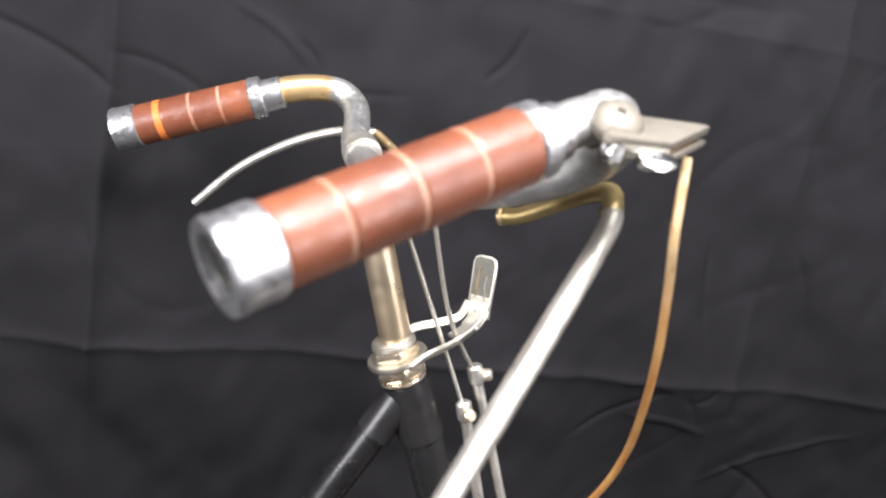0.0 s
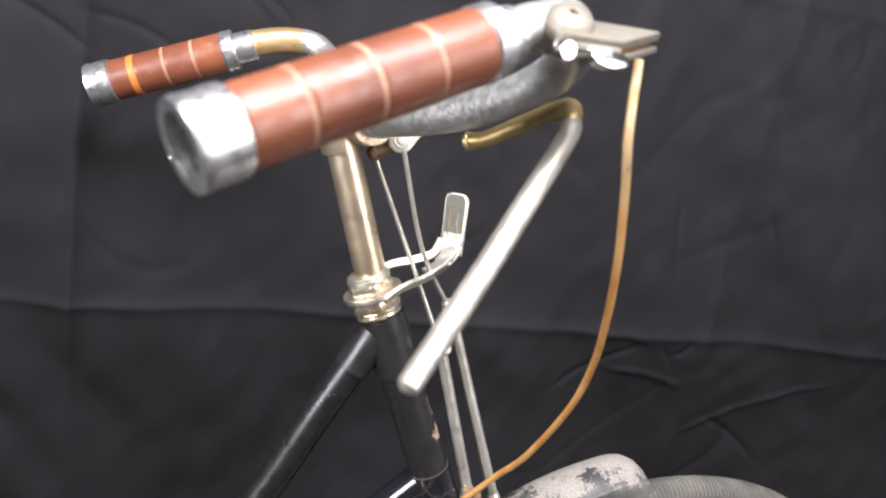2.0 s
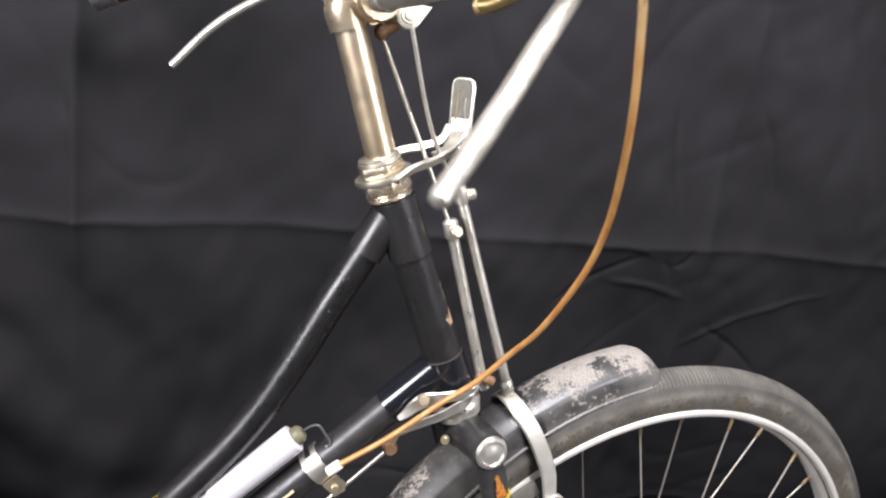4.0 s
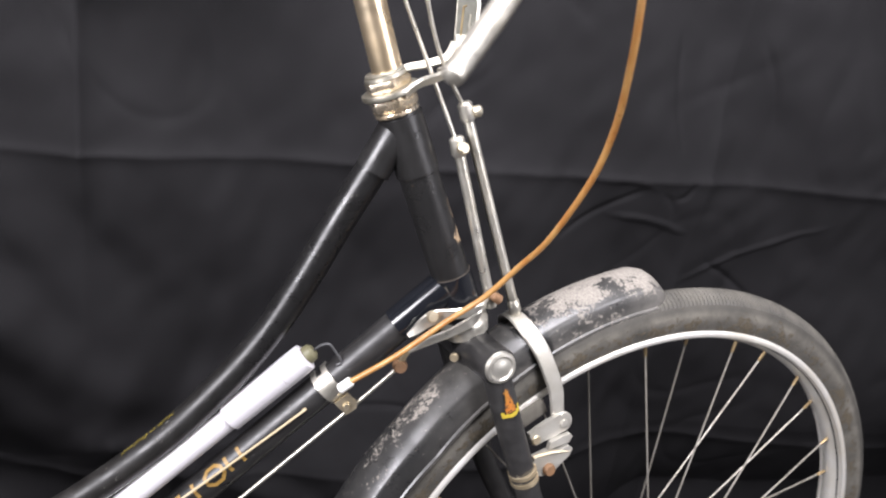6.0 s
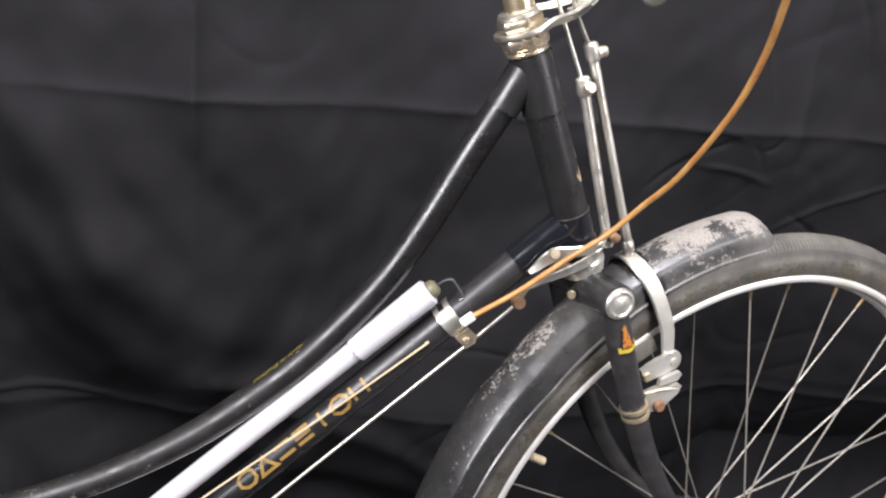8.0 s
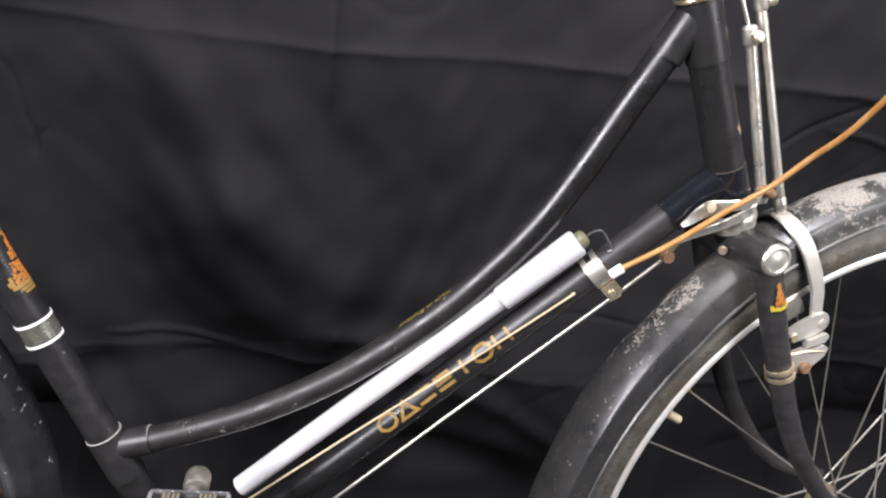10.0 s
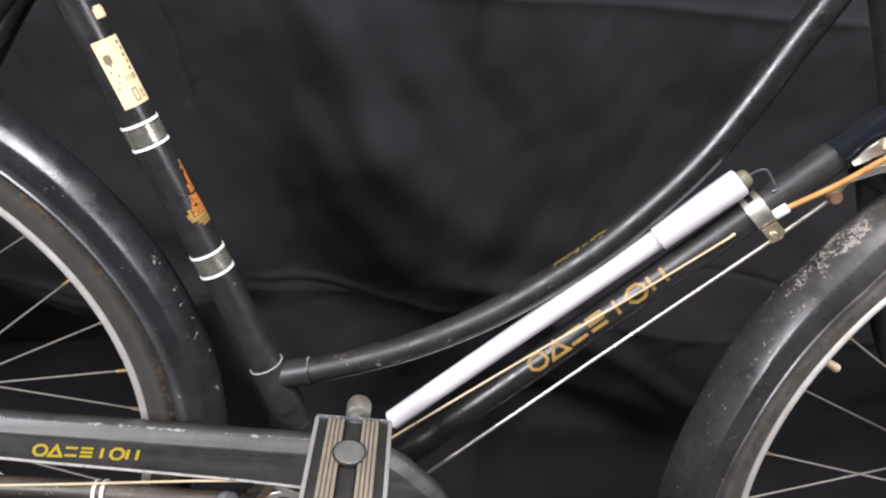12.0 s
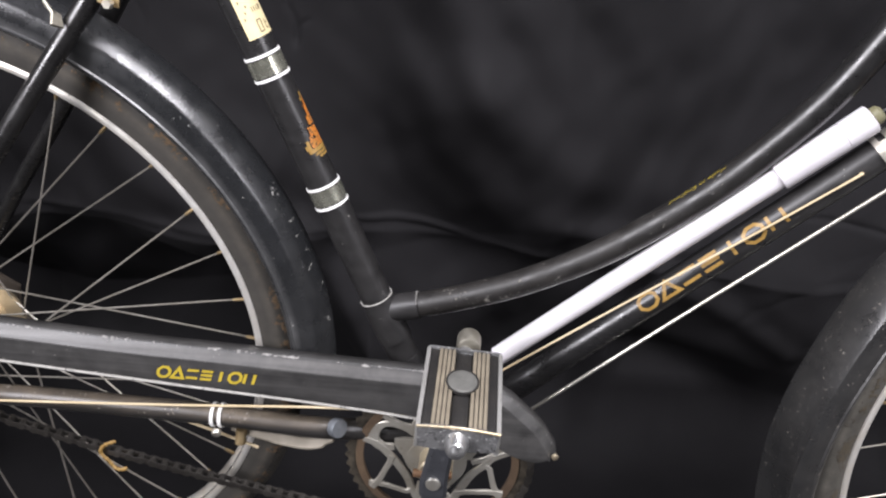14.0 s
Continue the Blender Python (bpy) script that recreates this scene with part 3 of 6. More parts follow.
# ---------------------------------------------------------------- the black cloth
def cloth_depth(x, z):
    """How far the cloth stands back at x, z: soft drapes, pressed fold lines and sharp wrinkles."""
    def vnoise(u, v, seed):
        iu, iv = np.floor(u).astype(int), np.floor(v).astype(int)
        fu, fv = u - iu, v - iv
        fu, fv = fu * fu * (3 - 2 * fu), fv * fv * (3 - 2 * fv)

        def h(i, j):
            k = (i * 374761393 + j * 668265263 + seed * 974711) & 0x7FFFFFFF
            k = ((k ^ (k >> 13)) * 1274126177) & 0x7FFFFFFF
            return ((k ^ (k >> 16)) & 0xFFFF) / 65535.0 - 0.5
        return (h(iu, iv) * (1 - fu) + h(iu + 1, iv) * fu) * (1 - fv) + (h(iu, iv + 1) * (1 - fu) + h(iu + 1, iv + 1) * fu) * fv

    y = 0.315 + 0 * x
    y += 0.06 * vnoise(x * 2.2 + z * 0.9, z * 1.1, 1) + 0.062 * vnoise(x * 6.0 + z * 3.6, z * 1.3 - x * 0.4, 2)
    y += 0.015 * vnoise(x * 11 + z * 7, z * 5 - x * 2, 3) + 0.003 * vnoise(x * 24 + z * 20, z * 11 - x * 6, 11) + 0.0045 * vnoise(x * 34 - z * 11, z * 22 + x * 9, 4)
    sag = np.clip((z - 0.335) / 0.422, 0, 1)
    y += 0.013 * (1 - np.cos(2 * np.pi * sag ** 1.35)) + (0.16 + 0.80 * np.clip((-0.58 - x) / 0.12, 0, 1)) * np.clip(0.322 - z, 0, 0.2) + 0.9 * np.clip((x - 0.2) / 0.35, 0, 1) * np.clip(0.52 - z, 0, 0.36) ** 2
    for cx, cz, sx, sz, amp in ((-0.10, 0.43, 0.20, 0.13, 0.062), (0.0, 0.60, 0.16, 0.10, 0.012), (-0.46, 0.54, 0.17, 0.16, -0.022), (0.48, 0.36, 0.22, 0.16, 0.055)):
        y += amp * np.exp(-((x - cx) / sx) ** 2 - ((z - cz) / sz) ** 2)
    low = np.clip((0.62 - z) / 0.5, 0, 1) * np.clip((0.15 - x) / 0.6, 0, 1)
    y += low * (0.032 * np.sin(9 * x + 13 * z + 5 * vnoise(x * 3, z * 3, 6)) + 0.010 * np.sin(27 * x + 34 * z + 9 * vnoise(x * 4, z * 4, 9)) + 0.008 * np.sin(30 * x - 24 * z + 8 * vnoise(x * 5, z * 5, 12)))

    y -= 0.2 * np.clip(-0.30 - x, 0, 0.4) * np.clip((z - 0.76) / 0.2, 0, 1)
    # soft folds that hang slantwise inside the frame
    slant = 0.82 * x + 0.57 * z + 0.035 * vnoise(x * 5, z * 5, 41)
    y += 0.0042 * np.sin(2 * np.pi * slant / 0.088) * np.exp(-((x + 0.38) / 0.17) ** 2 - ((z - 0.60) / 0.15) ** 2)
    # fine crooked creases in patches
    for k, (fu, fv, gu, gv, amp) in enumerate(((7, 3, -2, 5, 0.0013), (4, -6, 5, 3, 0.0016), (12, 5, -6, 9, 0.0012))):
        line = vnoise(x * fu + z * fv + 0.3 * np.sin(9 * z), z * gv + x * gu, 20 + k)
        patch = np.clip(3.2 * vnoise(x * 3.1 + k, z * 3.4 - k, 30 + k), 0, 1)
        y += amp * patch * np.exp(-(line / 0.045) ** 2)

    def crease(d, amp, w):
        return -amp * np.exp(-np.abs(d) / w)
    zc = 0.757 - 0.012 * (x + 0.3) + 0.006 * vnoise(x * 6, z * 0, 7)
    y += crease(z - zc, 0.006, 0.009)
    y += crease(z - (0.322 - 0.03 * (x + 0.4) + 0.01 * vnoise(x * 5, z * 0, 8)), 0.006, 0.010)
    y += crease(z - 1.19, 0.003, 0.012) + crease(x + 0.341 - 0.01 * (z - 0.76), 0.009, 0.011) * np.clip((z - 0.60) / 0.14, 0.15, 1)
    y += crease(x - 0.46 - 0.02 * (z - 1.0), 0.005, 0.02) + crease(x + 1.15, 0.006, 0.02)
    for (x0, z0), (x1, z1), amp, wide in (((-0.6048, 0.6056), (-0.5606, 0.4683), 0.006, 0.05), ((-0.5606, 0.4683), (-0.443, 0.3348), 0.006, 0.045), ((-0.5056, 0.6881), (-0.4631, 0.5443), -0.016, 0.06),
                                          ((-0.4631, 0.5443), (-0.3411, 0.4018), -0.014, 0.05), ((-0.3116, 0.3733), (-0.1408, 0.3464), -0.008, 0.014), ((-0.1951, 0.1709), (-0.01, 0.1087), 0.014, 0.025),
                                          ((0.4094, 1.1795), (0.5012, 1.0171), 0.006, 0.02), ((-0.30, 0.62), (-0.16, 0.46), 0.003, 0.05), ((-0.545, 0.74), (-0.445, 0.565), -0.013, 0.045), ((-0.445, 0.565), (-0.31, 0.455), -0.012, 0.045), ((-0.22, 0.33), (0.02, 0.20), -0.012, 0.02),
                                          ((-0.215, 0.055), (0.06, 0.025), -0.030, 0.038), ((-0.19, 0.145), (0.06, 0.115), 0.016, 0.03), ((-0.198, 0.09), (-0.215, -0.05), 0.012, 0.012),
                                          ((-0.165, -0.045), (-0.125, 0.03), -0.010, 0.014), ((-0.20, 0.02), (-0.06, -0.03), -0.014, 0.016), ((-0.10, 0.085), (0.02, 0.045), 0.010, 0.014), ((-0.16, 0.075), (-0.13, 0.01), -0.009, 0.010), ((-0.26, 0.06), (-0.235, -0.03), -0.010, 0.015)):
        dx, dz = x1 - x0, z1 - z0
        ln = math.hypot(dx, dz)
        s = ((x - x0) * dx + (z - z0) * dz) / ln
        d2 = (((x - x0) * dz - (z - z0) * dx) / ln) ** 2 + np.where(s < 0, s, np.where(s > ln, s - ln, 0)) ** 2
        y += amp * np.exp(-d2 / wide ** 2)
    wrinkles = (((0.255, 0.6655), (0.3536, 0.7344), 0.0045), ((0.3251, 0.6964), (0.430, 0.6735), -0.0045), ((0.3918, 0.7296), (0.414, 0.6891), 0.0035),
                ((0.4304, 0.7467), (0.4100, 0.7240), 0.004), ((0.30, 0.748), (0.37, 0.7385), -0.003), ((-0.4437, 1.0795), (-0.337, 1.026), 0.005), ((-0.22, 1.1265), (-0.149, 1.08), -0.004),
                ((0.0773, 1.149), (0.046, 1.096), 0.004), ((-0.335, 1.062), (-0.25, 1.035), 0.003), ((0.4959, 0.936), (0.535, 0.841), 0.004),
                ((0.40, 0.80), (0.375, 0.93), 0.0028), ((-0.717, 0.707), (-0.700, 0.635), 0.0035), ((-0.700, 0.635), (-0.690, 0.583), 0.003), ((-0.690, 0.583), (-0.671, 0.617), 0.003),
                ((0.50, 0.62), (0.60, 0.55), 0.005), ((0.47, 0.60), (0.66, 0.68), -0.004), ((-0.60, 0.352), (-0.45, 0.332), -0.007),
                ((-0.02, 0.40), (0.14, 0.385), 0.004), ((-0.25, 1.02), (-0.05, 1.06), 0.002), ((-0.16, 1.10), (-0.135, 1.065), 0.004))
    for (x0, z0), (x1, z1), amp in wrinkles:
        dx, dz = x1 - x0, z1 - z0
        ln = math.hypot(dx, dz)
        s = ((x - x0) * dx + (z - z0) * dz) / ln ** 2
        d = ((x - x0) * dz - (z - z0) * dx) / ln + 0.006 * np.sin(3 * np.clip(s, 0, 1))
        fade = np.clip(np.minimum(s + 0.15, 1.15 - s) / 0.3, 0, 1)
        y += 0.8 * amp * fade * np.exp(-(d / 0.0042) ** 2)
    return y


def build_cloth():
    xs = np.concatenate([np.linspace(-2.1, -1.15, 30, endpoint=False), np.linspace(-1.15, 0.95, 620, endpoint=False), np.linspace(0.95, 1.7, 24)])
    zs = np.concatenate([np.linspace(FLOOR_Z + 0.125, 0.15, 6, endpoint=False), np.linspace(0.15, 1.36, 380, endpoint=False), np.linspace(1.36, 2.3, 24)])
    gx, gz = np.meshgrid(xs, zs)
    gy = cloth_depth(gx, gz)
    # below, the cloth turns forward and lies on the floor
    run = np.linspace(0.02, 1.35, 150)[::-1]
    fx, fr = np.meshgrid(xs, run)
    bend = 0.12
    t = np.clip(fr / (bend * 1.57), 0, 1) * 1.57
    base = cloth_depth(fx, 0 * fx + zs[0])
    fy = base - np.where(fr < bend * 1.57, bend * (1 - np.cos(t)), bend + (fr - bend * 1.57))
    fz = FLOOR_Z + 0.004 + bend * (1 - np.sin(t)) + 0.018 * (np.sin(7 * fx + 5 * fr) * 0.5 + 0.5) * np.sin(np.clip(fr / 0.3, 0, 1) * 3.14)
    fz -= FLOOR_SLOPE * (fx - REAR_X)
    gz = gz - FLOOR_SLOPE * (gx - REAR_X) * np.clip((0.15 - gz) / (0.15 - zs[0]), 0, 1)
    gx, gy, gz = np.concatenate([fx, gx]), np.concatenate([fy, gy]), np.concatenate([fz, gz])
    nx, nz = len(xs), len(zs) + len(run)
    verts = np.stack([gx, gy, gz], -1).reshape(-1, 3)
    idx = np.arange(nx * nz).reshape(nz, nx)
    faces = np.stack([idx[:-1, :-1], idx[:-1, 1:], idx[1:, 1:], idx[1:, :-1]], -1).reshape(-1, 4)
    me = bpy.data.meshes.new("backdrop")
    me.from_pydata(verts.tolist(), [], faces.tolist())
    me.materials.append(M["cloth"])
    me.polygons.foreach_set("use_smooth", [True] * len(me.polygons))
    ob = new("backdrop", me)
    mod = ob.modifiers.new("thickness", "SOLIDIFY")
    mod.thickness, mod.offset = 0.0012, 1.0
    return tagged(ob, "creased black cotton cloth hung behind the bicycle", "backdrop", "", "structure")


build_cloth()

# ---------------------------------------------------------------- the bicycle
bike = thing("bicycle", (-0.34, 0, FLOOR_Z), "old black loop-frame bicycle with leather grips and rod brakes", "bicycle")

# frame tubes
HEAD_R, TUBE_R, LOOP_R, SEAT_R = 0.0170, 0.0148, 0.0127, 0.0156
BB = Vector((-0.458, 0, 0.272))
SEAT_FOOT, SEAT_TOP = Vector((-0.4637, 0, 0.28)), Vector((-0.7022, 0, 0.827))
seat_dir = (SEAT_TOP - SEAT_FOOT).normalized()
DOWN_TOP, DOWN_FOOT = Vector((0.0107, 0, 0.7303)), Vector((-0.4505, 0, 0.2735))
down_dir = (DOWN_FOOT - DOWN_TOP).normalized()


def on_seat(z):
    return SEAT_FOOT + seat_dir * ((z - SEAT_FOOT.z) / seat_dir.z)


def on_down(x):
    return DOWN_TOP + down_dir * ((x - DOWN_TOP.x) / down_dir.x)


def in_head(s):
    """The middle line of the head tube, a little ahead of the steering axis."""
    return on_head(s) + Vector((0.0016, 0, 0))


bm = tube([in_head(-0.058 + 0.197 * i / 60) for i in range(61)], HEAD_R, 28)
head_tube = part("head_tube", bm, M["head"], bike, "black head tube with paint chipped along the front")
set_dirt(head_tube, lambda p: 0.66 * max(spot(p, in_head(0.027) + Vector((0.0166, -0.0050, 0)), 0.015), spot(p, in_head(0.046) + Vector((0.0168, -0.0040, 0)), 0.011),
                                         spot(p, in_head(0.060) + Vector((0.0168, -0.0040, 0)), 0.011), spot(p, in_head(0.072) + Vector((0.0168, -0.0035, 0)), 0.009)))
set_dirt(head_tube, lambda p: 0.12, "film")
loop_pts = smooth_path([on_head(0.127), (-0.0708, 0, 0.8239), (-0.0925, 0, 0.7821), (-0.1193, 0, 0.7273), (-0.1490, 0, 0.6742), (-0.1862, 0, 0.6250),
                        (-0.2369, 0, 0.5705), (-0.3121, 0, 0.5097), (-0.3839, 0, 0.4681), (-0.4395, 0, 0.4451), (-0.491, 0, 0.4285), (-0.523, 0, 0.4205)], 10)
loop_tube = part("loop_tube", tube(loop_pts, [0.0137, 0.0137, 0.0135, 0.0131, 0.0127, 0.0125, 0.0125], 24), M["loop"], bike, "black curved top tube with scratched paint")
set_dirt(loop_tube, lambda p: 0.10 + 0.12 * min(1, max(0, (-p.x - 0.25) / 0.1)))
set_dirt(loop_tube, lambda p: 0.03 + 0.36 * min(1, max(0, (-p.x - 0.15) / 0.15)), "film")
down_tube = part("down_tube", tube([DOWN_TOP.lerp(DOWN_FOOT, i / 60) for i in range(61)], TUBE_R, 24), M["tube_dusty"], bike, "black down tube, dusty towards the head")
set_dirt(down_tube, lambda p: 0.06)
set_dirt(down_tube, lambda p: 0.08 + 0.36 * min(1, max(0, (p.x + 0.26) / 0.14)), "film")
seat_tube = part("seat_tube", tube([SEAT_FOOT.lerp(SEAT_TOP, i / 60) for i in range(61)], SEAT_R, 24), M["tube_dusty"], bike, "black seat tube with tape bands and transfers")
set_dirt(seat_tube, lambda p: 0.08)
set_dirt(seat_tube, lambda p: 0.14 + 0.20 * min(1, max(0, (0.60 - p.z) / 0.1)), "film")


def lug(path, r, lip=0.0016, mat=None, label="", segs=24):
    ob = part("lug", tube(path, r + lip, segs), mat or M["tube_dusty"], bike, label)
    return dusty(ob, 0.2 if mat else 0.4, 0.05)


lug([in_head(0.083 + 0.05 * i / 6) for i in range(7)], HEAD_R, mat=M["head"])
lug([on_head(0.126).lerp(Vector((-0.0695, 0, 0.8245)), i / 6) for i in range(1, 7)], LOOP_R + 0.0008, mat=M["head"])
part("lug_edge", tube([Vector((-0.0690, 0, 0.8255)), Vector((-0.0694, 0, 0.8247))], LOOP_R + 0.0027, 24), M["enamel"], bike, "worn edge of the head lug")
lug([in_head(-0.0585 + 0.044 * i / 6) for i in range(7)], HEAD_R, mat=M["enamel_new"], label="glossy touched-up black lower head lug")
lug([DOWN_TOP + down_dir * (0.064 * i / 6) for i in range(7)], TUBE_R, mat=M["enamel_new"], label="glossy touched-up black down tube lug")
lug([SEAT_FOOT + seat_dir * (0.118 + 0.05 * i / 6) for i in range(7)], SEAT_R, 0.0013)
lug([Vector((-0.523, 0, 0.4205)).lerp(Vector((-0.488, 0, 0.4295)), i / 6) for i in range(7)], LOOP_R, 0.0013)
lug([SEAT_FOOT + seat_dir * (0.02 + 0.075 * i / 6) for i in range(7)], SEAT_R, 0.0012)
part("bottom_bracket", turned([(0.02, -0.036), (0.0225, -0.034), (0.0225, 0.034), (0.02, 0.036)], BB, (0, 1, 0), 28), M["enamel"], bike)
part("seat_lug", turned([(0.0165, -0.03), (0.0175, -0.026), (0.0175, 0.0), (0.0165, 0.003)], SEAT_TOP, seat_dir, 24), M["enamel"], bike)

# pale edges of the lugs, where the paint has worn through
for pts_, r_ in (([SEAT_FOOT + seat_dir * 0.1682, SEAT_FOOT + seat_dir * 0.1687], SEAT_R + 0.0015), ([Vector((-0.4889, 0, 0.4294)), Vector((-0.4884, 0, 0.4295))], LOOP_R + 0.0012)):
    part("worn_edge", tube(pts_, r_, 24), M["pale_scuff"], bike, "worn pale paint edge")
for s_ in (-0.0143, 0.0828):
    part("lug_edge", tube([in_head(s_ - 0.0002), in_head(s_ + 0.0002)], HEAD_R + 0.0010, 26), M["enamel_dull"], bike, "worn edge of the head lug")

# stays
for sgn in (-1, 1):
    top = on_seat(0.802) + Vector((-0.006, sgn * 0.014, 0))
    part("seat_stay", tube(smooth_path([top, (-0.735, sgn * 0.026, 0.754), (-0.768, sgn * 0.037, 0.7075), (-0.848, sgn * 0.06, 0.593), (-0.93, sgn * 0.066, 0.476), (-0.99, sgn * 0.068, 0.375)], 8),
                           [0.0095, 0.0092, 0.009, 0.0085, 0.008, 0.007], 18), M["enamel"], bike)
    cs = part("chain_stay", tube(smooth_path([(-0.99, sgn * 0.068, 0.36), (-0.93, sgn * 0.056, 0.316), (-0.86, sgn * 0.05, 0.3085), (-0.70, sgn * 0.05, 0.3075), (-0.60, sgn * 0.05, 0.303),
                                         (-0.566, sgn * 0.047, 0.301), (-0.53, sgn * 0.035, 0.293), (-0.468, sgn * 0.022, 0.282)], 8), [0.009, 0.0108, 0.0112, 0.0112, 0.0115], 20),
         M["stay"], bike, "dusty brown-black chain stay")
    set_dirt(cs, lambda p: 0.24 if p.z > 0.309 else 0.02)
    set_dirt(cs, lambda p: min(1, max(0, (p.z - 0.306) / 0.010)) * (0.30 if p.x < -0.69 else 0.55) + 0.03, "film")
    part("dropout", plate([(-1.005, 0.33), (-0.95, 0.335), (-0.945, 0.365), (-0.985, 0.39), (-1.01, 0.37)], 0.005, Matrix.Translation((0, sgn * 0.068, 0)) @ SIDE, 0.001), M["enamel_dull"], bike)
part("stay_clip", strip([(-0.795, -0.046, 0.712), (-0.785, -0.05, 0.705), (-0.782, -0.057, 0.697)], 0.011, 0.0025, (0.6, 0, -0.8)), M["lamp_nickel"], bike, "pale steel stay clip")
bolt((-0.742, -0.046, 0.716), (0, -1, 0), 0.0045, 0.006, M["nickel_clean"], bike, hexed=True)
part("clip_plate", plate([(-0.752, 0.716), (-0.735, 0.712), (-0.733, 0.722), (-0.749, 0.727)], 0.002, Matrix.Translation((0, -0.045, 0)) @ SIDE), M["lever_brown"], bike, "rusty clip plate")

# bands and transfers on the seat tube
for z0 in (0.6618, 0.5442):
    p0 = on_seat(z0)
    part("reflective_band", tube([p0 + seat_dir * (-0.0078), p0 + seat_dir * 0.0078], SEAT_R + 0.0006, 24), M["mirror_tape"], bike, "silver reflective tape band")
    for off in (-0.0102, 0.0102):
        part("white_band", tube([p0 + seat_dir * (off - 0.0012), p0 + seat_dir * (off + 0.0012)], SEAT_R + 0.0009, 24), M["white_tape"], bike, "thin white tape ring")
part("sticker", wrap([(0, 0.000, 0.057, 0.027)], on_seat(0.6848), seat_dir, SEAT_R, (0.05, -1, 0.02)), M["sticker"], bike, "yellowed paper sticker with faded print")
PRINT = [(0.0035, 0.0120, 0.0135, 0.0128), (0.0035, 0.0158, 0.0135, 0.0166), (0.0030, 0.0120, 0.0040, 0.0166), (0.0130, 0.0120, 0.0140, 0.0166), (0.0040, 0.0195, 0.0050, 0.0235), (0.0085, 0.0195, 0.0095, 0.0235),
         (0.0040, 0.0195, 0.0120, 0.0203), (0.0205, 0.0125, 0.0250, 0.0132), (0.0205, 0.0148, 0.0250, 0.0155), (0.0205, 0.0172, 0.0250, 0.0179), (0.0205, 0.0196, 0.0250, 0.0220)]
PRINT += [(0.0280 + 0.0055 * k, 0.0195 + 0.0015 * (k % 2), 0.0305 + 0.0055 * k, 0.0222 + 0.0012 * (k % 2)) for k in range(5)]
PRINT += [(0.0160 + 0.0048 * k, 0.0035 + 0.0022 * (k % 3), 0.0180 + 0.0048 * k, 0.0047 + 0.0022 * (k % 3)) for k in range(5)]
part("print_bar", wrap(PRINT, on_seat(0.6848), seat_dir, SEAT_R, (0.05, -1, 0.02), 0.0007), M["ink"], bike, "unreadable faded ink bars")
part("print_dot", wrap([(0.0383, 0.0032, 0.0443, 0.0092), (0.0373, 0.0042, 0.0453, 0.0082)], on_seat(0.6848), seat_dir, SEAT_R, (0.05, -1, 0.02), 0.0008), M["ink"], bike, "worn grey ink dot")
part("sticker_scrap", wrap([(-0.004, 0.0135, 0.004, 0.0285), (-0.002, 0.0150, 0.006, 0.0245)], on_seat(0.7545), seat_dir, SEAT_R, (0.05, -1, 0.02), 0.0005), M["sticker"], bike, "torn scrap of yellowed sticker")


def crest(z, up):
    """A worn tower on a stepped base, laid round the seat tube."""
    at = on_seat(z)
    part("crest", wrap([(0.004, 0.0100, 0.0115, 0.0255), (0.0115, 0.0112, 0.0150, 0.0150), (0.0115, 0.0168, 0.0150, 0.0245), (0.0150, 0.0130, 0.023, 0.0242, -0.1), (0.0242, 0.0165, 0.032, 0.0242), (0.032, 0.0195, 0.042, 0.0240), (0.042, 0.0218, 0.050, 0.0242)], at, seat_dir, SEAT_R, up, 0.0006),
         M["orange"], bike, "worn orange crest transfer")
    part("crest_base", wrap([(-0.0062, 0.0135, -0.0040, 0.0262), (-0.0032, 0.0095, -0.0008, 0.0264), (0.0000, 0.0055, 0.0036, 0.0262), (0.0036, 0.0040, 0.0080, 0.0092), (0.008, 0.0062, 0.0120, 0.0090)], at, seat_dir, SEAT_R, up, 0.0004), M["gold"], bike, "worn gold base of the crest")
    part("crest_tip", wrap([(0.046, 0.0195, 0.049, 0.0245), (0.049, 0.0215, 0.054, 0.0245)], at, seat_dir, SEAT_R, up, 0.0004), M["gold"], bike, "worn gold tip of the crest")


crest(0.5842, (0.05, -1, 0.02))


OCTAGON = [(0.28, 0), (0.72, 0), (1, 0.28), (1, 0.72), (0.72, 1), (0.28, 1), (0, 0.72), (0, 0.28), (0.28, 0)]
SHAPES = ([OCTAGON], [[(0, 1), (0.5, 0), (1, 1), (0, 1)]], [[(0, 0.12), (1, 0.12)], [(0, 0.88), (1, 0.88)]], [[(0, 0.1), (1, 0.1)], [(0, 0.5), (1, 0.5)], [(0, 0.9), (1, 0.9)]],
          [[(0.5, 0), (0.5, 1)]], [OCTAGON], [[(0.1, 0), (0.1, 1)], [(0.9, 0), (0.9, 1)]])


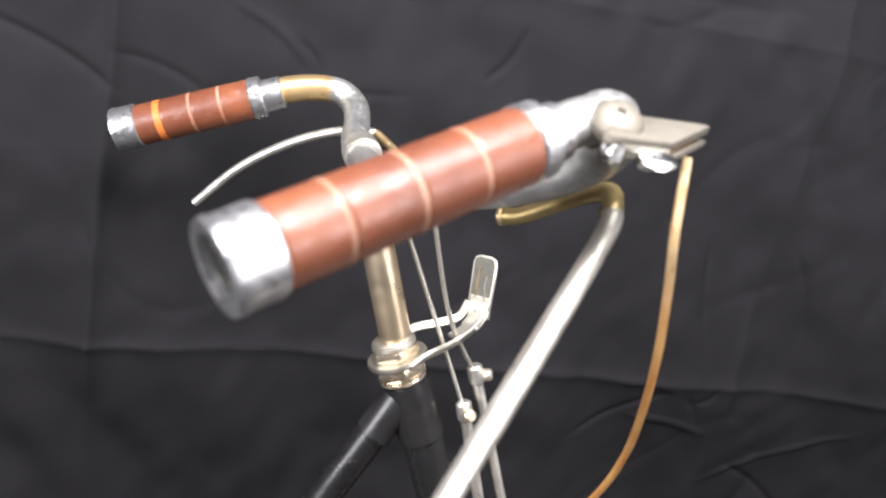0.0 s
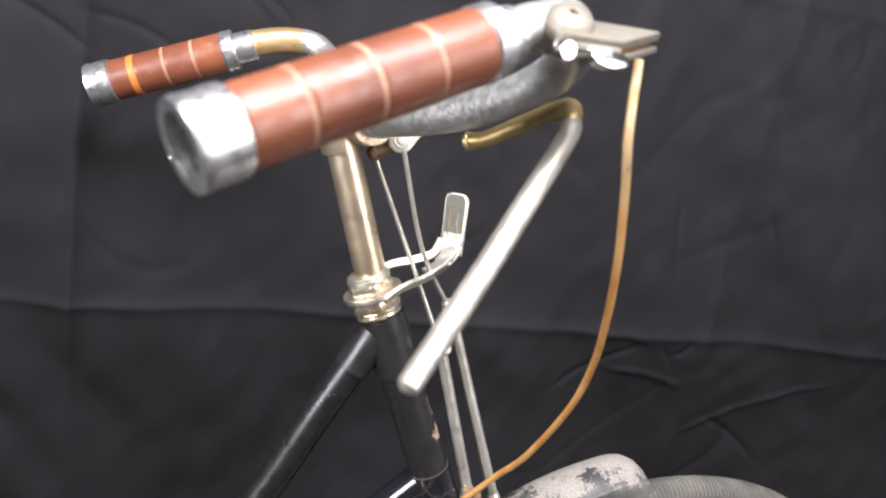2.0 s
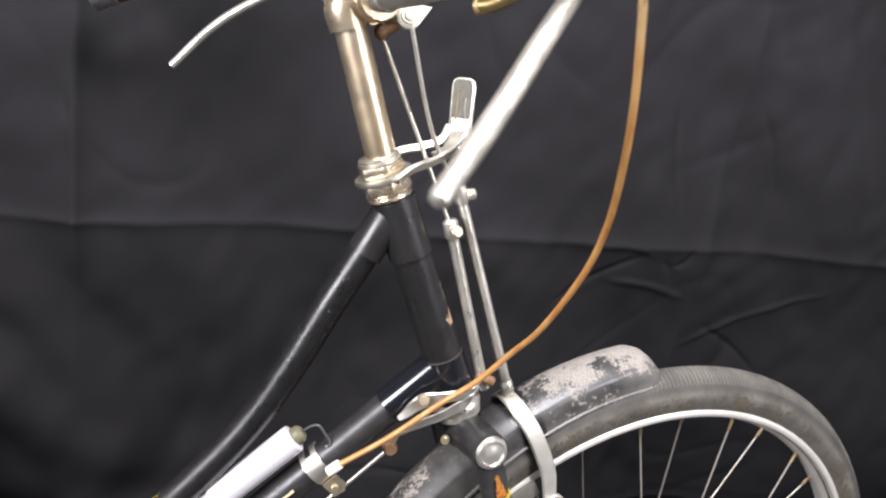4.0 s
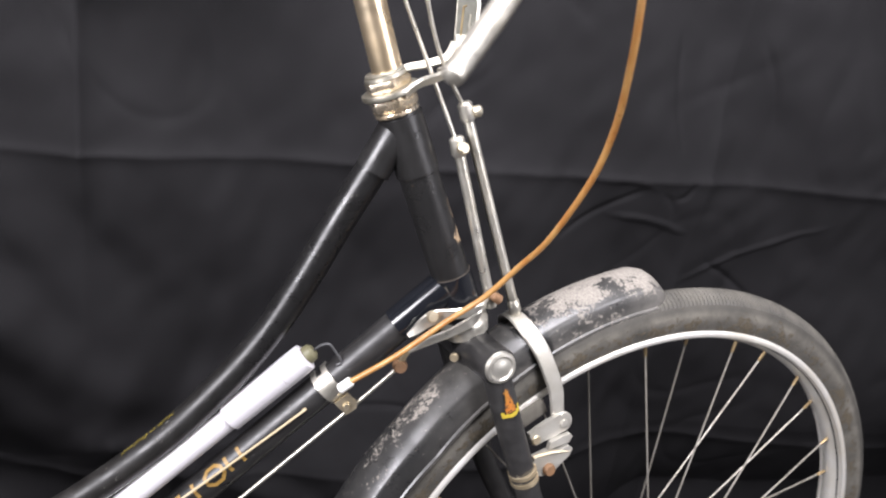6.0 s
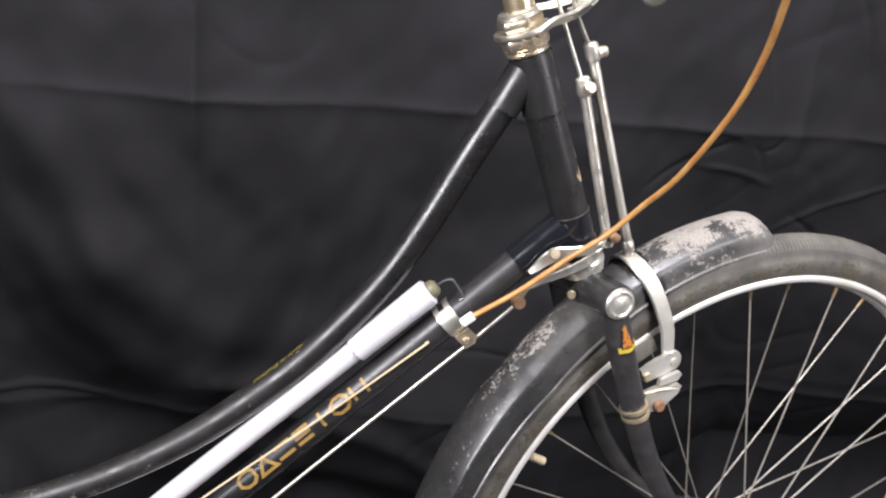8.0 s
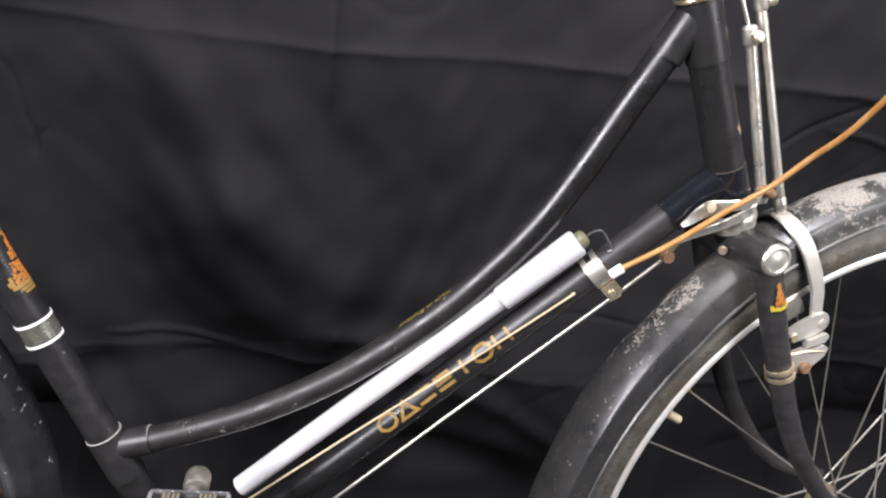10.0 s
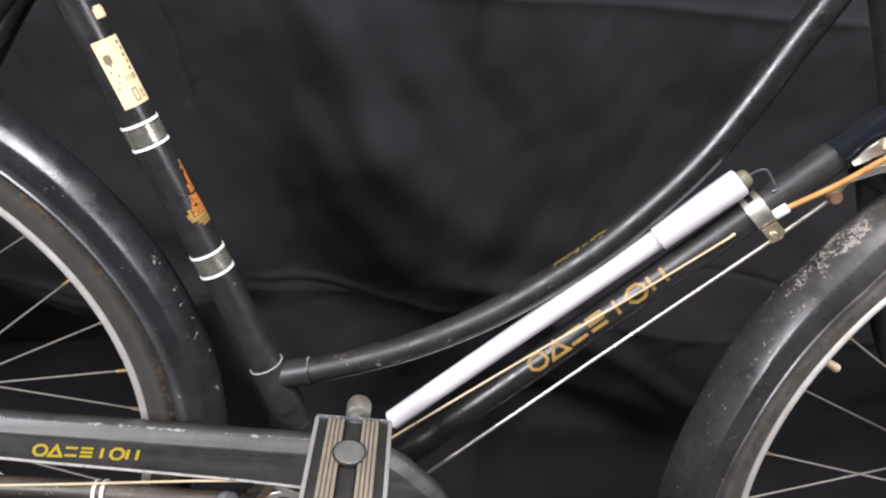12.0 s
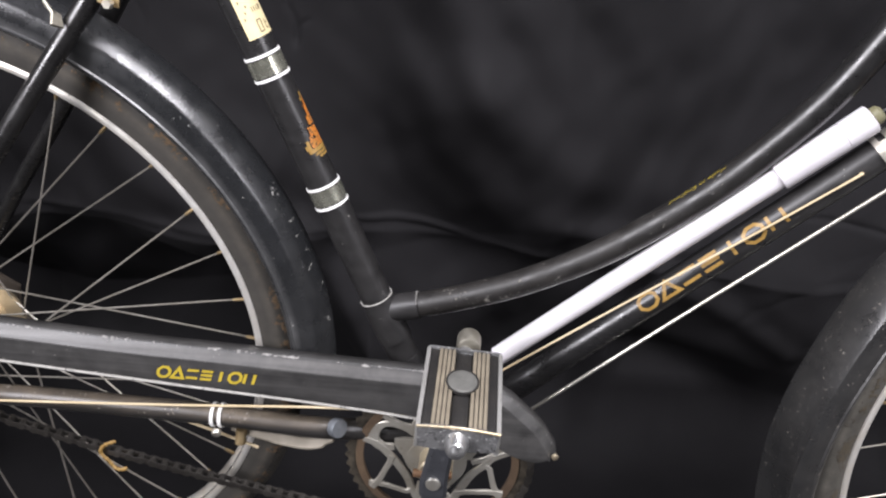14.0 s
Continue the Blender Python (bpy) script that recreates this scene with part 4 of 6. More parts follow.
def marks(length, height, place, material_, parent, label, slant=0.0, stroke=0.0034):
    """A row of plain shapes in place of a brand name; place(u, v) gives the point."""
    n = len(SHAPES)
    w = length / n
    for i, shape in enumerate(SHAPES):
        for line in shape:
            pts = [Vector(((x * 0.80 + 0.10) * w, (y - 0.5) * (height - stroke))) for x, y in line]
            closed = (pts[0] - pts[-1]).length < 1e-6
            pts = pts[:-1] if closed else pts
            fine = []
            for k in range(len(pts) if closed else len(pts) - 1):
                fine += [pts[k].lerp(pts[(k + 1) % len(pts)], j / 4) for j in range(4)]
            fine += [] if closed else [pts[-1]]
            n_, bm, rows = len(fine), bmesh.new(), []
            for k, q in enumerate(fine):
                d0 = (q - fine[k - 1]) if closed or k else (fine[1] - q)
                d1 = (fine[(k + 1) % n_] - q) if closed or k < n_ - 1 else d0
                d0, d1 = d0.normalized(), d1.normalized()
                side = Vector((-d0.y - d1.y, d0.x + d1.x)).normalized()
                side *= stroke / 2 / max(0.4, side.dot(Vector((-d0.y, d0.x))))
                rows.append([bm.verts.new(place(i * w + v.x - slant * v.y, v.y)) for v in (q + side, q - side)])
            for k in range(n_ if closed else n_ - 1):
                r0, r1 = rows[k], rows[(k + 1) % n_]
                bm.faces.new((r0[0], r1[0], r1[1], r0[1]))
            part("brand_mark", bm, material_, parent, label)


def down_place(u, v):
    n = Vector((0, -1, 0))
    d = -down_dir
    n = (n - d * n.dot(d)).normalized()
    t = d.cross(n)
    a = v / TUBE_R - 0.54
    return on_down(-0.2775) + d * (u + 0.008) + (n * math.cos(a) + t * math.sin(a)) * (TUBE_R + 0.0004)


marks(0.160, 0.0180, down_place, M["gold"], bike, "worn gold brand mark in plain shapes")


def text_on_loop(body, start, length, height, side, material_, label):
    """Letters laid along the loop tube from the point of the path nearest to `start`."""
    font = bpy.data.curves.new("script_transfer", "FONT")
    font.body, font.shear, font.resolution_u = body, 0.3, 2
    holder = new("script_transfer", font)
    bpy.context.view_layer.update()
    me = bpy.data.meshes.new_from_object(holder.evaluated_get(bpy.context.evaluated_depsgraph_get()))
    bpy.data.objects.remove(holder)
    bpy.data.curves.remove(font)
    bm = bmesh.new()
    bm.from_mesh(me)
    bpy.data.meshes.remove(me)
    wide = max(v.co.x for v in bm.verts)
    path = loop_pts[::-1]
    k0 = min(range(len(path)), key=lambda k: (path[k] - Vector(start)).length)
    run = [0.0]
    for k in range(k0, len(path) - 1):
        run.append(run[-1] + (path[k + 1] - path[k]).length)
    for v in bm.verts:
        u, w = length - v.co.x / wide * length, -(v.co.y - 0.3) * height
        k = max(i for i in range(len(run) - 1) if run[i] <= u)
        d = (path[k0 + k + 1] - path[k0 + k]).normalized()
        at = path[k0 + k] + d * (u - run[k])
        n = Vector(side)
        n = (n - d * n.dot(d)).normalized()
        t = n.cross(d)
        t = t if t.z > 0 else -t
        a = w / LOOP_R
        v.co = at + (n * math.cos(a) + t * math.sin(a)) * (LOOP_R + 0.0004)
    part("script_transfer", bm, material_, bike, label)


text_on_loop("Made in England", (-0.262, 0, 0.5530), 0.062, 0.0066, (-0.68, -0.12, 0.72), M["script_gold"], "small gold script reading Made in England")

# the white pump's reflection, added as a thin pale strip under the loop tube
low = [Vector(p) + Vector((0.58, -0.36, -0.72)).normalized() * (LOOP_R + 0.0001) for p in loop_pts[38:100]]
part("pinstripe", tube(low, 0.0008, 6), M["white_tape"], bike, "thin pale strip painting the pump's reflection under the loop tube")

# ---------------------------------------------------------------- wheels
RIM = [(0.3188, -0.0150), (0.3188, -0.0164), (0.3172, -0.0174), (0.3136, -0.0174), (0.3122, -0.0166), (0.3117, -0.0145), (0.3122, -0.0120), (0.3108, -0.0100), (0.3082, -0.0065), (0.3068, -0.0025)]
RIM = RIM + [(r, -y) for r, y in RIM[::-1]] + [(0.3160, 0.0138), (0.3142, 0.0120), (0.3128, 0.0098), (0.3098, 0.0062), (0.3084, 0.0), (0.3098, -0.0062), (0.3128, -0.0098), (0.3142, -0.0120), (0.3160, -0.0138)]
TYRE = [(0.3165, -0.0145), (0.322, -0.0168), (0.329, -0.0183), (0.337, -0.0187), (0.343, -0.0178), (0.3475, -0.0160), (0.3480, -0.0152), (0.3510, -0.0128), (0.3513, -0.0116),
        (0.3540, -0.0094), (0.3535, -0.0086), (0.3556, -0.0064), (0.3550, -0.0056), (0.3568, -0.0030), (0.3560, -0.0022), (0.3570, 0.0)]
TYRE = TYRE + [(r, -y) for r, y in TYRE[-2::-1]] + [(0.316, 0.0), ]


def tread(u, r, y):
    if 0.345 < r < 0.3568 and int(round(u * 900)) % 2 == 0:
        r -= 0.0017
    return r, y


def spoke_mesh(length):
    bm = bmesh.new()
    lathe(bm, [(0.00092, 0), (0.00092, length - 0.012)], (0, 0, 0), (0, 0, 1), 6, 0)
    lathe(bm, [(0.0012, length - 0.0115), (0.0017, length - 0.010), (0.0018, length)], (0, 0, 0), (0, 0, 1), 8, 1)
    return mesh_of(bm, "spoke", [M["wire"], M["lever_brown"]])


def wheel(x, steer, count, phase, pattern, flange, hub_len, tyre_mat, name, hub_at=(0, 0, 0), first=-1):
    c = Vector((x, 0, AXLE_Z))
    h = hub_len
    hub = turned([(0.0055, -h - 0.012), (0.0055, -h), (0.012, -h), (0.014, -h + 0.004), (flange + 0.004, -h + 0.005), (flange + 0.004, -h + 0.008), (flange * 0.6, -h + 0.011), (flange * 0.5, 0),
                  (flange * 0.6, h - 0.011), (flange + 0.004, h - 0.008), (flange + 0.004, h - 0.005), (0.014, h - 0.004), (0.012, h), (0.0055, h), (0.0055, h + 0.012)], c + Vector(hub_at), (0, 1, 0), 28)
    w = part(name, hub, M["nickel"], bike, "spoked steel wheel on a nickel hub", steer)
    part("rim", hoop(RIM, c, 180), M["rim_front" if steer else "rim"], w, "dull chromed steel rim", steer)
    for sg in (-1, 1):
        part("rim_line", hoop([(0.3106, sg * 0.0098), (0.3116, sg * 0.0112), (0.3124, sg * 0.0106), (0.3114, sg * 0.0092)], c, 180), M["enamel"], w, "thin black line inside the rim", steer)
    ty = part("tyre", hoop(TYRE, c, 900, mod=tread), tyre_mat, w, "dusty old rubber tyre", steer, 22)
    centre, size = (steer @ c, WHEEL_SIZE) if steer else (c, 1)

    def from_axle(p):
        return (p - centre).length / size
    set_dirt(ty, lambda p: (0.56 if steer else 0.47) - 26 * abs(from_axle(p) - (0.3275 if steer else 0.345)), "dirt")
    set_dirt(ty, lambda p: (0.60 - 0.26 * min(1, max(0, (from_axle(p) - 0.332) / 0.010)) if steer else 0.12) + (0.6 if steer else 0.3) * max(0, 1 - abs(from_axle(p) - 0.337) / 0.006) + (0.28 if from_axle(p) > 0.3505 and steer else 0), "film")
    reach, lean = 0.3064, 1.3
    sample = (Vector((0, 0.004, reach)) - Vector((flange * math.sin(lean), h * 0.82, flange * math.cos(lean)))).length
    me = spoke_mesh(sample)
    for i in range(count):
        turn = (phase + 360 / count * i) % 360
        a = radians(turn + (float(np.interp(turn, (115, 142.8, 154.1, 165.3, 176.6, 200, 330, 360), (0, 2.4, 3.3, 5.5, 6.6, 6.6, -1.0, -1.0))) if steer else 0))
        sgn = pattern[i % len(pattern)]
        side = -first if i % 2 else first
        b = a - sgn * lean
        p1 = c + Vector((reach * math.cos(a), side * 0.004, reach * math.sin(a)))
        p0 = c + Vector(hub_at) + Vector((flange * math.cos(b), side * h * 0.82, flange * math.sin(b)))
        if steer:
            p0, p1 = steer @ p0, steer @ p1
        ob = new("spoke", me)
        ob.matrix_world = Matrix.Translation(p0) @ (p1 - p0).to_track_quat("Z", "Y").to_matrix().to_4x4() @ Matrix.Diagonal((1, 1, (p1 - p0).length / sample, 1))
        ob.parent = w
    return w, c


front_wheel, FC = wheel(FRONT_X, FRONT, 32, 86.6, (1, 1, -1, -1), 0.016, 0.036, M["tyre_front"], "front_wheel", (-0.0058, -0.0105, -0.0082), 1)
rear_wheel, RC = wheel(REAR_X, None, 36, 53.4, (-1, 1, 1, -1), 0.035, 0.04, M["tyre_rear"], "rear_wheel")
va = radians(151.0)
part("valve", tube([FC + Vector((math.cos(va), 0, math.sin(va))) * r for r in (0.306, 0.296, 0.2955, 0.279)], [0.0028, 0.0028, 0.0042, 0.0042], 10), M["cream"], front_wheel, "pale tyre valve with its cap", FRONT)

GUARD = [(0.3580, -0.0288), (0.3590, -0.0298), (0.3612, -0.0299), (0.3624, -0.0284), (0.3700, -0.0291), (0.3800, -0.0284), (0.3828, -0.0274), (0.3850, -0.0252), (0.3900, -0.0190), (0.3945, -0.0105), (0.3966, 0.0)]
GUARD = GUARD + [(r, -y) for r, y in GUARD[-2::-1]]
GUARD = GUARD + [(r - 0.0013, y * 0.955) for r, y in GUARD[::-1]]


def guard_grow(a):
    """The front mudguard stands further off the wheel towards its lower end."""
    return float(np.interp(a, (142, 148, 155, 167, 175, 182, 200, 232), (0, 0.005, 0.010, 0.017, 0.024, 0.030, 0.040, 0.048)))


def front_tip(u, r, y):
    a = 97.2 + 134.8 * u
    grow = guard_grow(a) * (1 - 0.48 * min(1, max(0, (r - 0.383) / 0.013)))
    e = max(0.0, 1 - u / 0.034)
    k = math.sqrt(max(0.0, 1 - e * e * 0.90))
    drop = -0.0075 * max(0.0, 1 - u / 0.3) + 0.003 * min(1.0, u / 0.35)
    return 0.360 + (r - 0.360) * (0.2 + 0.8 * k) + drop + grow, y * (0.62 + 0.38 * k)


def front_dirt(p):
    q = STEER.inverted() @ p - FC
    a = math.degrees(math.atan2(q.z, q.x)) % 360
    r = math.hypot(q.x, q.z) - guard_grow(a)
    top = min(1, max(0, (r - 0.364) / 0.024))
    d = 0.02
    if a < 124:
        d = max(0, top - 0.25) * min(1, max(0, (124 - a) / 12)) * 1.12 + max(0, (105 - a) / 7) * 0.45
        d -= 0.5 * max(spot(q, (-0.085, -0.012, 0.383), 0.016), spot(q, (-0.11, -0.012, 0.372), 0.02))
    if 163 < a < 190 and abs(r - 0.3815) < 0.0012:
        d = 0.37
    if 146 < a < 162 and abs(r - 0.3900) < 0.002:
        d = 0.27
    crown = min(1, max(0, (r - 0.3935) / 0.004))
    if 129 < a < 155:
        d = max(d, crown * 0.48 * min(1, (a - 129) / 4, (155 - a) / 9))
    if 146 <= a < 175:
        d = max(d, min(1, max(0, (r - 0.376) / 0.01)) * 0.12)
    if 104 < a < 118 and r < 0.378:
        d = max(d, 0.36)
    return d


def front_film(p):
    """Grey dust all over, but for a dark band that the brake stirrup rubs clean and shadows."""
    q = STEER.inverted() @ p - FC
    a = math.degrees(math.atan2(q.z, q.x)) % 360
    r = math.hypot(q.x, q.z) - guard_grow(a)
    d = 0.42 + 0.55 * min(1, max(0, (106 - a) / 6)) + (0.35 if r < 0.362 else 0.0) + 0.3 * max(0, 1 - abs(r - 0.3615) / 0.002)
    # behind the fork, extra film paints a pale sheen over the dust
    d = d + 0.25 * min(1, max(0, (a - 126) / 4)) * min(1, max(0, (140 - a) / 6)) - 0.28 * min(1, max(0, (a - 132) / 12))
    # dark band by the stirrup: dust rubbed off, and its shadow painted in
    clean = min(1, max(0, (a - 118.6) / 0.5), max(0, (123.0 - a) / 0.4))
    ridge = max(0, 1 - abs(r - 0.3840) / 0.004) * min(1, max(0, (a - 128) / 6))
    return d * (1 - 0.95 * clean) * (1 - 0.7 * ridge)


fg = part("front_mudguard", hoop(GUARD, FC, 340, 97.2, 232.0, front_tip), M["guard_front"], bike, "black front mudguard with flaking muddy patches", True)
set_dirt(fg, front_dirt)
set_dirt(fg, front_film, "film")
rg = part("rear_mudguard", hoop([(r - 0.006, y) for r, y in GUARD], RC, 420, -4.0, 190.0), M["guard_rear"], bike, "black rear mudguard with pale scuffs")


def rear_dirt(p):
    q = p - RC
    a, r = math.degrees(math.atan2(q.z, q.x)), math.hypot(q.x, q.z)
    d = 0.05
    for aa, rr, sa, sr in ((30.5, 0.3865, 0.7, 0.003), (25.5, 0.3885, 0.45, 0.0025), (23.2, 0.389, 0.5, 0.0016), (21, 0.3893, 0.8, 0.0015), (18.3, 0.3893, 0.4, 0.0012), (14.5, 0.3895, 0.5, 0.0016), (9, 0.39, 0.6, 0.0016),
                           (58, 0.385, 0.35, 0.0015), (46, 0.372, 0.3, 0.0015), (40, 0.3655, 0.5, 0.0008), (35, 0.380, 0.25, 0.001)):
        if q.y < 0.006:
            d = max(d, 0.62 - math.hypot((a - aa) / sa, (r - rr) / sr) * 0.34)
    return d


def rear_film(p):
    q = p - RC
    a, r = math.degrees(math.atan2(q.z, q.x)), math.hypot(q.x, q.z)
    return 0.05 + 0.6 * max(0, 1 - abs(r - 0.3565) / 0.003) + 0.35 * max(0, 1 - abs(a - 60) / 5) + 0.3 * max(0, 1 - max(0, a) / 20)


set_dirt(rg, rear_dirt)
set_dirt(rg, rear_film, "film")

# ---------------------------------------------------------------- fork
dusty(part("fork_crown", turned([(0.0165, -0.056), (0.0172, -0.053), (0.0172, 0.053), (0.0165, 0.056)], (0.034, 0, 0.667), (0, 1, 0), 28), M["tube_dusty"], bike, "black tubular fork crown", True), 0.5)
dusty(part("steerer_base", tube([on_head(-0.104), on_head(-0.079)], [0.018, 0.0165], 24), M["tube_dusty"], bike, "", True), 0.4)
for sgn in (-1, 1):
    dusty(part("fork_blade", tube(smooth_path([(0.031, sgn * 0.047, 0.674), (0.0505, sgn * 0.047, 0.62), (0.0765, sgn * 0.048, 0.553), (0.0985, sgn * 0.049, 0.503), (0.1275, sgn * 0.05, 0.455), (0.172, sgn * 0.051, 0.402),
                                         (0.225, sgn * 0.051, 0.366), (0.278, sgn * 0.051, 0.3505)], 10), [0.0128, 0.0128, 0.0122, 0.0115, 0.0105, 0.009, 0.0075, 0.006], 20, flat=0.86), M["tube_dusty"], bike, "", True), 0.6)
    part("crown_cap", turned([(0.0144, 0), (0.0150, 0.002), (0.0136, 0.0048), (0.0112, 0.0052), (0.0098, 0.0040), (0.0068, 0.0040), (0.0045, 0.0050), (0.0, 0.0052)], (0.0345, sgn * 0.0545, 0.6672), (0, sgn, 0), 28),
         M["nickel_clean"], bike, "round nickel crown cap", True)
    for dz in (-0.004, 0.004):
        c = Vector((0.0765 - dz * 0.37, sgn * 0.048, 0.5535 + dz))
        d = Vector((-0.37, 0, 0.93))
        part("blade_band", tube([c - d * 0.0017, c + d * 0.0017], 0.0136, 20), M["nickel"], bike, "thin nickel band round the fork blade", True)
blade_dir = (Vector((-0.37, 0, 0.93)))
CREST_AT, CREST_UP = (0.0462, -0.047, 0.6322), (-0.05, -1, 0.2)
part("crest", wrap([(-0.0075, -0.0050, -0.002, 0.0045), (-0.002, -0.0042, 0.003, 0.0032), (0.003, -0.0030, 0.008, 0.0030), (0.008, -0.0022, 0.013, 0.0014), (0.013, -0.0034, 0.0142, 0.0020), (0.0142, -0.0012, 0.0165, 0.0008)], CREST_AT, blade_dir, 0.0122, CREST_UP, 0.0007),
     M["orange"], bike, "orange crest transfer on the fork", True)
part("crest_border", wrap([(-0.0115, -0.0095, -0.0078, -0.003), (-0.0123, -0.003, -0.0085, 0.004), (-0.0115, 0.004, -0.0070, 0.0095), (-0.008, -0.0095, -0.0055, -0.0065), (-0.0070, 0.0065, -0.0035, 0.0095)], CREST_AT, blade_dir, 0.0122, CREST_UP, 0.0009),
     M["yellow"], bike, "gold base of the crest", True)
bolt((0.012, -0.014, 0.6625), (-0.5, -0.8, -0.1), 0.0042, 0.004, M["nickel"], bike, "mudguard_bolt", True)

# headset
part("lower_cup", turned([(0.0165, -0.058), (0.0205, -0.0605), (0.0222, -0.0625), (0.0224, -0.0660), (0.0214, -0.0695), (0.0202, -0.0722), (0.0205, -0.0735), (0.0202, -0.0752), (0.0175, -0.0758)], HEAD, UP, 32), M["nickel_clean"], bike, "chromed lower headset cup", True)
part("crown_neck", turned([(0.0165, -0.0750), (0.0182, -0.0762), (0.0186, -0.082), (0.0182, -0.094)], HEAD, UP, 30), M["enamel"], bike, "", True)
part("upper_cup", turned([(0.0165, 0.1340), (0.0184, 0.1352), (0.0187, 0.1368), (0.0180, 0.1382), (0.0188, 0.1390), (0.0190, 0.1402), (0.0165, 0.1408)], HEAD, UP, 36), M["race"], bike, "rust-stained nickel headset cup", True)


def hex_nut(s0, s1, r):
    """A nut with flats and rounded ends, on the steering axis."""
    bm = bmesh.new()
    rows = []
    side = UP.cross(Vector((0, 1, 0))).normalized()
    for s_, round_ in ((s0, 1.0), (s0 + (s1 - s0) * 0.22, 0.25), (s0 + (s1 - s0) * 0.5, 0.0), (s0 + (s1 - s0) * 0.78, 0.25), (s1, 1.0)):
        ring = []
        for i in range(48):
            a = 2 * math.pi * i / 48
            flat = r * math.cos(math.pi / 6) / math.cos((a + 0.35) % (math.pi / 3) - math.pi / 6)
            rr = min(flat, r * (1 - 0.075 * round_))
            ring.append(bm.verts.new(on_head(s_) + (side * math.cos(a) + Vector((0, 1, 0)) * math.sin(a)) * (0.35 * rr + 0.65 * flat * (1 - 0.05 * round_))))
        rows.append(ring)
    for r0, r1 in zip(rows, rows[1:]):
        for i in range(48):
            bm.faces.new((r0[i], r0[(i + 1) % 48], r1[(i + 1) % 48], r1[i]))
    bm.faces.new(rows[0])
    bm.faces.new(rows[-1][::-1])
    return bm


part("adjusting_nut", hex_nut(0.1405, 0.1497, 0.0212), M["race"], bike, "rust-stained chromed nut of the headset", True, 20)
part("lock_nut", hex_nut(0.1560, 0.1640, 0.0200), M["race"], bike, "faceted lock nut", True, 20)
part("stem_collar", turned([(0.0165, 0.1640), (0.0176, 0.1650), (0.0172, 0.1672), (0.0160, 0.1680), (0.0165, 0.1690), (0.0150, 0.1702)], HEAD, UP, 32), M["lamp_nickel"], bike, "", True)

# ---------------------------------------------------------------- stem and handlebar
STEM_TOP = Vector((-0.1035, 0, 1.0165))
part("stem", tube([(on_head(0.160) + Vector((0.0022, 0, 0))).lerp(STEM_TOP + Vector((0.0012, 0, 0)), i / 10) for i in range(11)], 0.0125, 26), M["stem"], bike, "brown-stained nickel handlebar stem", True)
CL = Vector((-0.084, 0, 1.0225))
bm = bmesh.new()
sweep(bm, smooth_path([on_head(0.160).lerp(STEM_TOP, 0.86), STEM_TOP + Vector((0.001, 0, -0.002)), STEM_TOP + Vector((0.009, 0, 0.005)), CL], 6), [0.0145, 0.0155, 0.0165, 0.0165], 22)
lathe(bm, [(0.0155, -0.026), (0.0170, -0.024), (0.0170, 0.024), (0.0155, 0.026)], CL, (0, 1, 0), 26)
lathe(bm, [(0.0075, 0), (0.008, 0.003), (0.006, 0.006)], STEM_TOP + Vector((0.003, 0, 0.013)), UP, 6)
part("stem_clamp", bm, M["stem"], bike, "brown-stained nickel bar clamp", True)
NEAR = [(-0.084, -0.005, 1.0225), (-0.081, -0.032, 1.026), (-0.069, -0.07, 1.031), (-0.053, -0.11, 1.040), (-0.038, -0.15, 1.054), (-0.030, -0.180, 1.070), (-0.034, -0.199, 1.082), (-0.050, -0.2105, 1.0895), (-0.068, -0.2163, 1.0883),
        (-0.1017, -0.225, 1.0741), (-0.180, -0.2452, 1.0410), (-0.2375, -0.2600, 1.0165)]
FAR = [(-0.084, 0.005, 1.0225), (-0.083, 0.03, 1.025), (-0.083, 0.08, 1.033), (-0.078, 0.125, 1.043), (-0.066, 0.165, 1.058), (-0.063, 0.190, 1.073), (-0.075, 0.204, 1.0835), (-0.100, 0.210, 1.0835),
       (-0.125, 0.212, 1.0775), (-0.142, 0.2145, 1.0702), (-0.200, 0.234, 1.0465), (-0.262, 0.2555, 1.020)]
for pts_ in (NEAR, FAR):
    part("handlebar", tube(smooth_path(pts_, 8), 0.0122, 22), M["pitted"], bike, "pitted nickel handlebar bend", True)
stain = smooth_path(FAR, 8)[50:70]
part("stained_stretch", tube(stain, [0.0121] + [0.0124] * 6 + [0.0124], 22), M["amber_stain"], bike, "gold-brown stained stretch of the handlebar", True)
for sgn in (-1, 1):
    part("bar_collar", turned([(0.0122, 0), (0.0135, 0.0012), (0.0122, 0.0025)], Vector((-0.0815, sgn * 0.0305, 1.0258)), (0.15, sgn, 0.1), 24), M["nickel_clean"], bike, "", True)


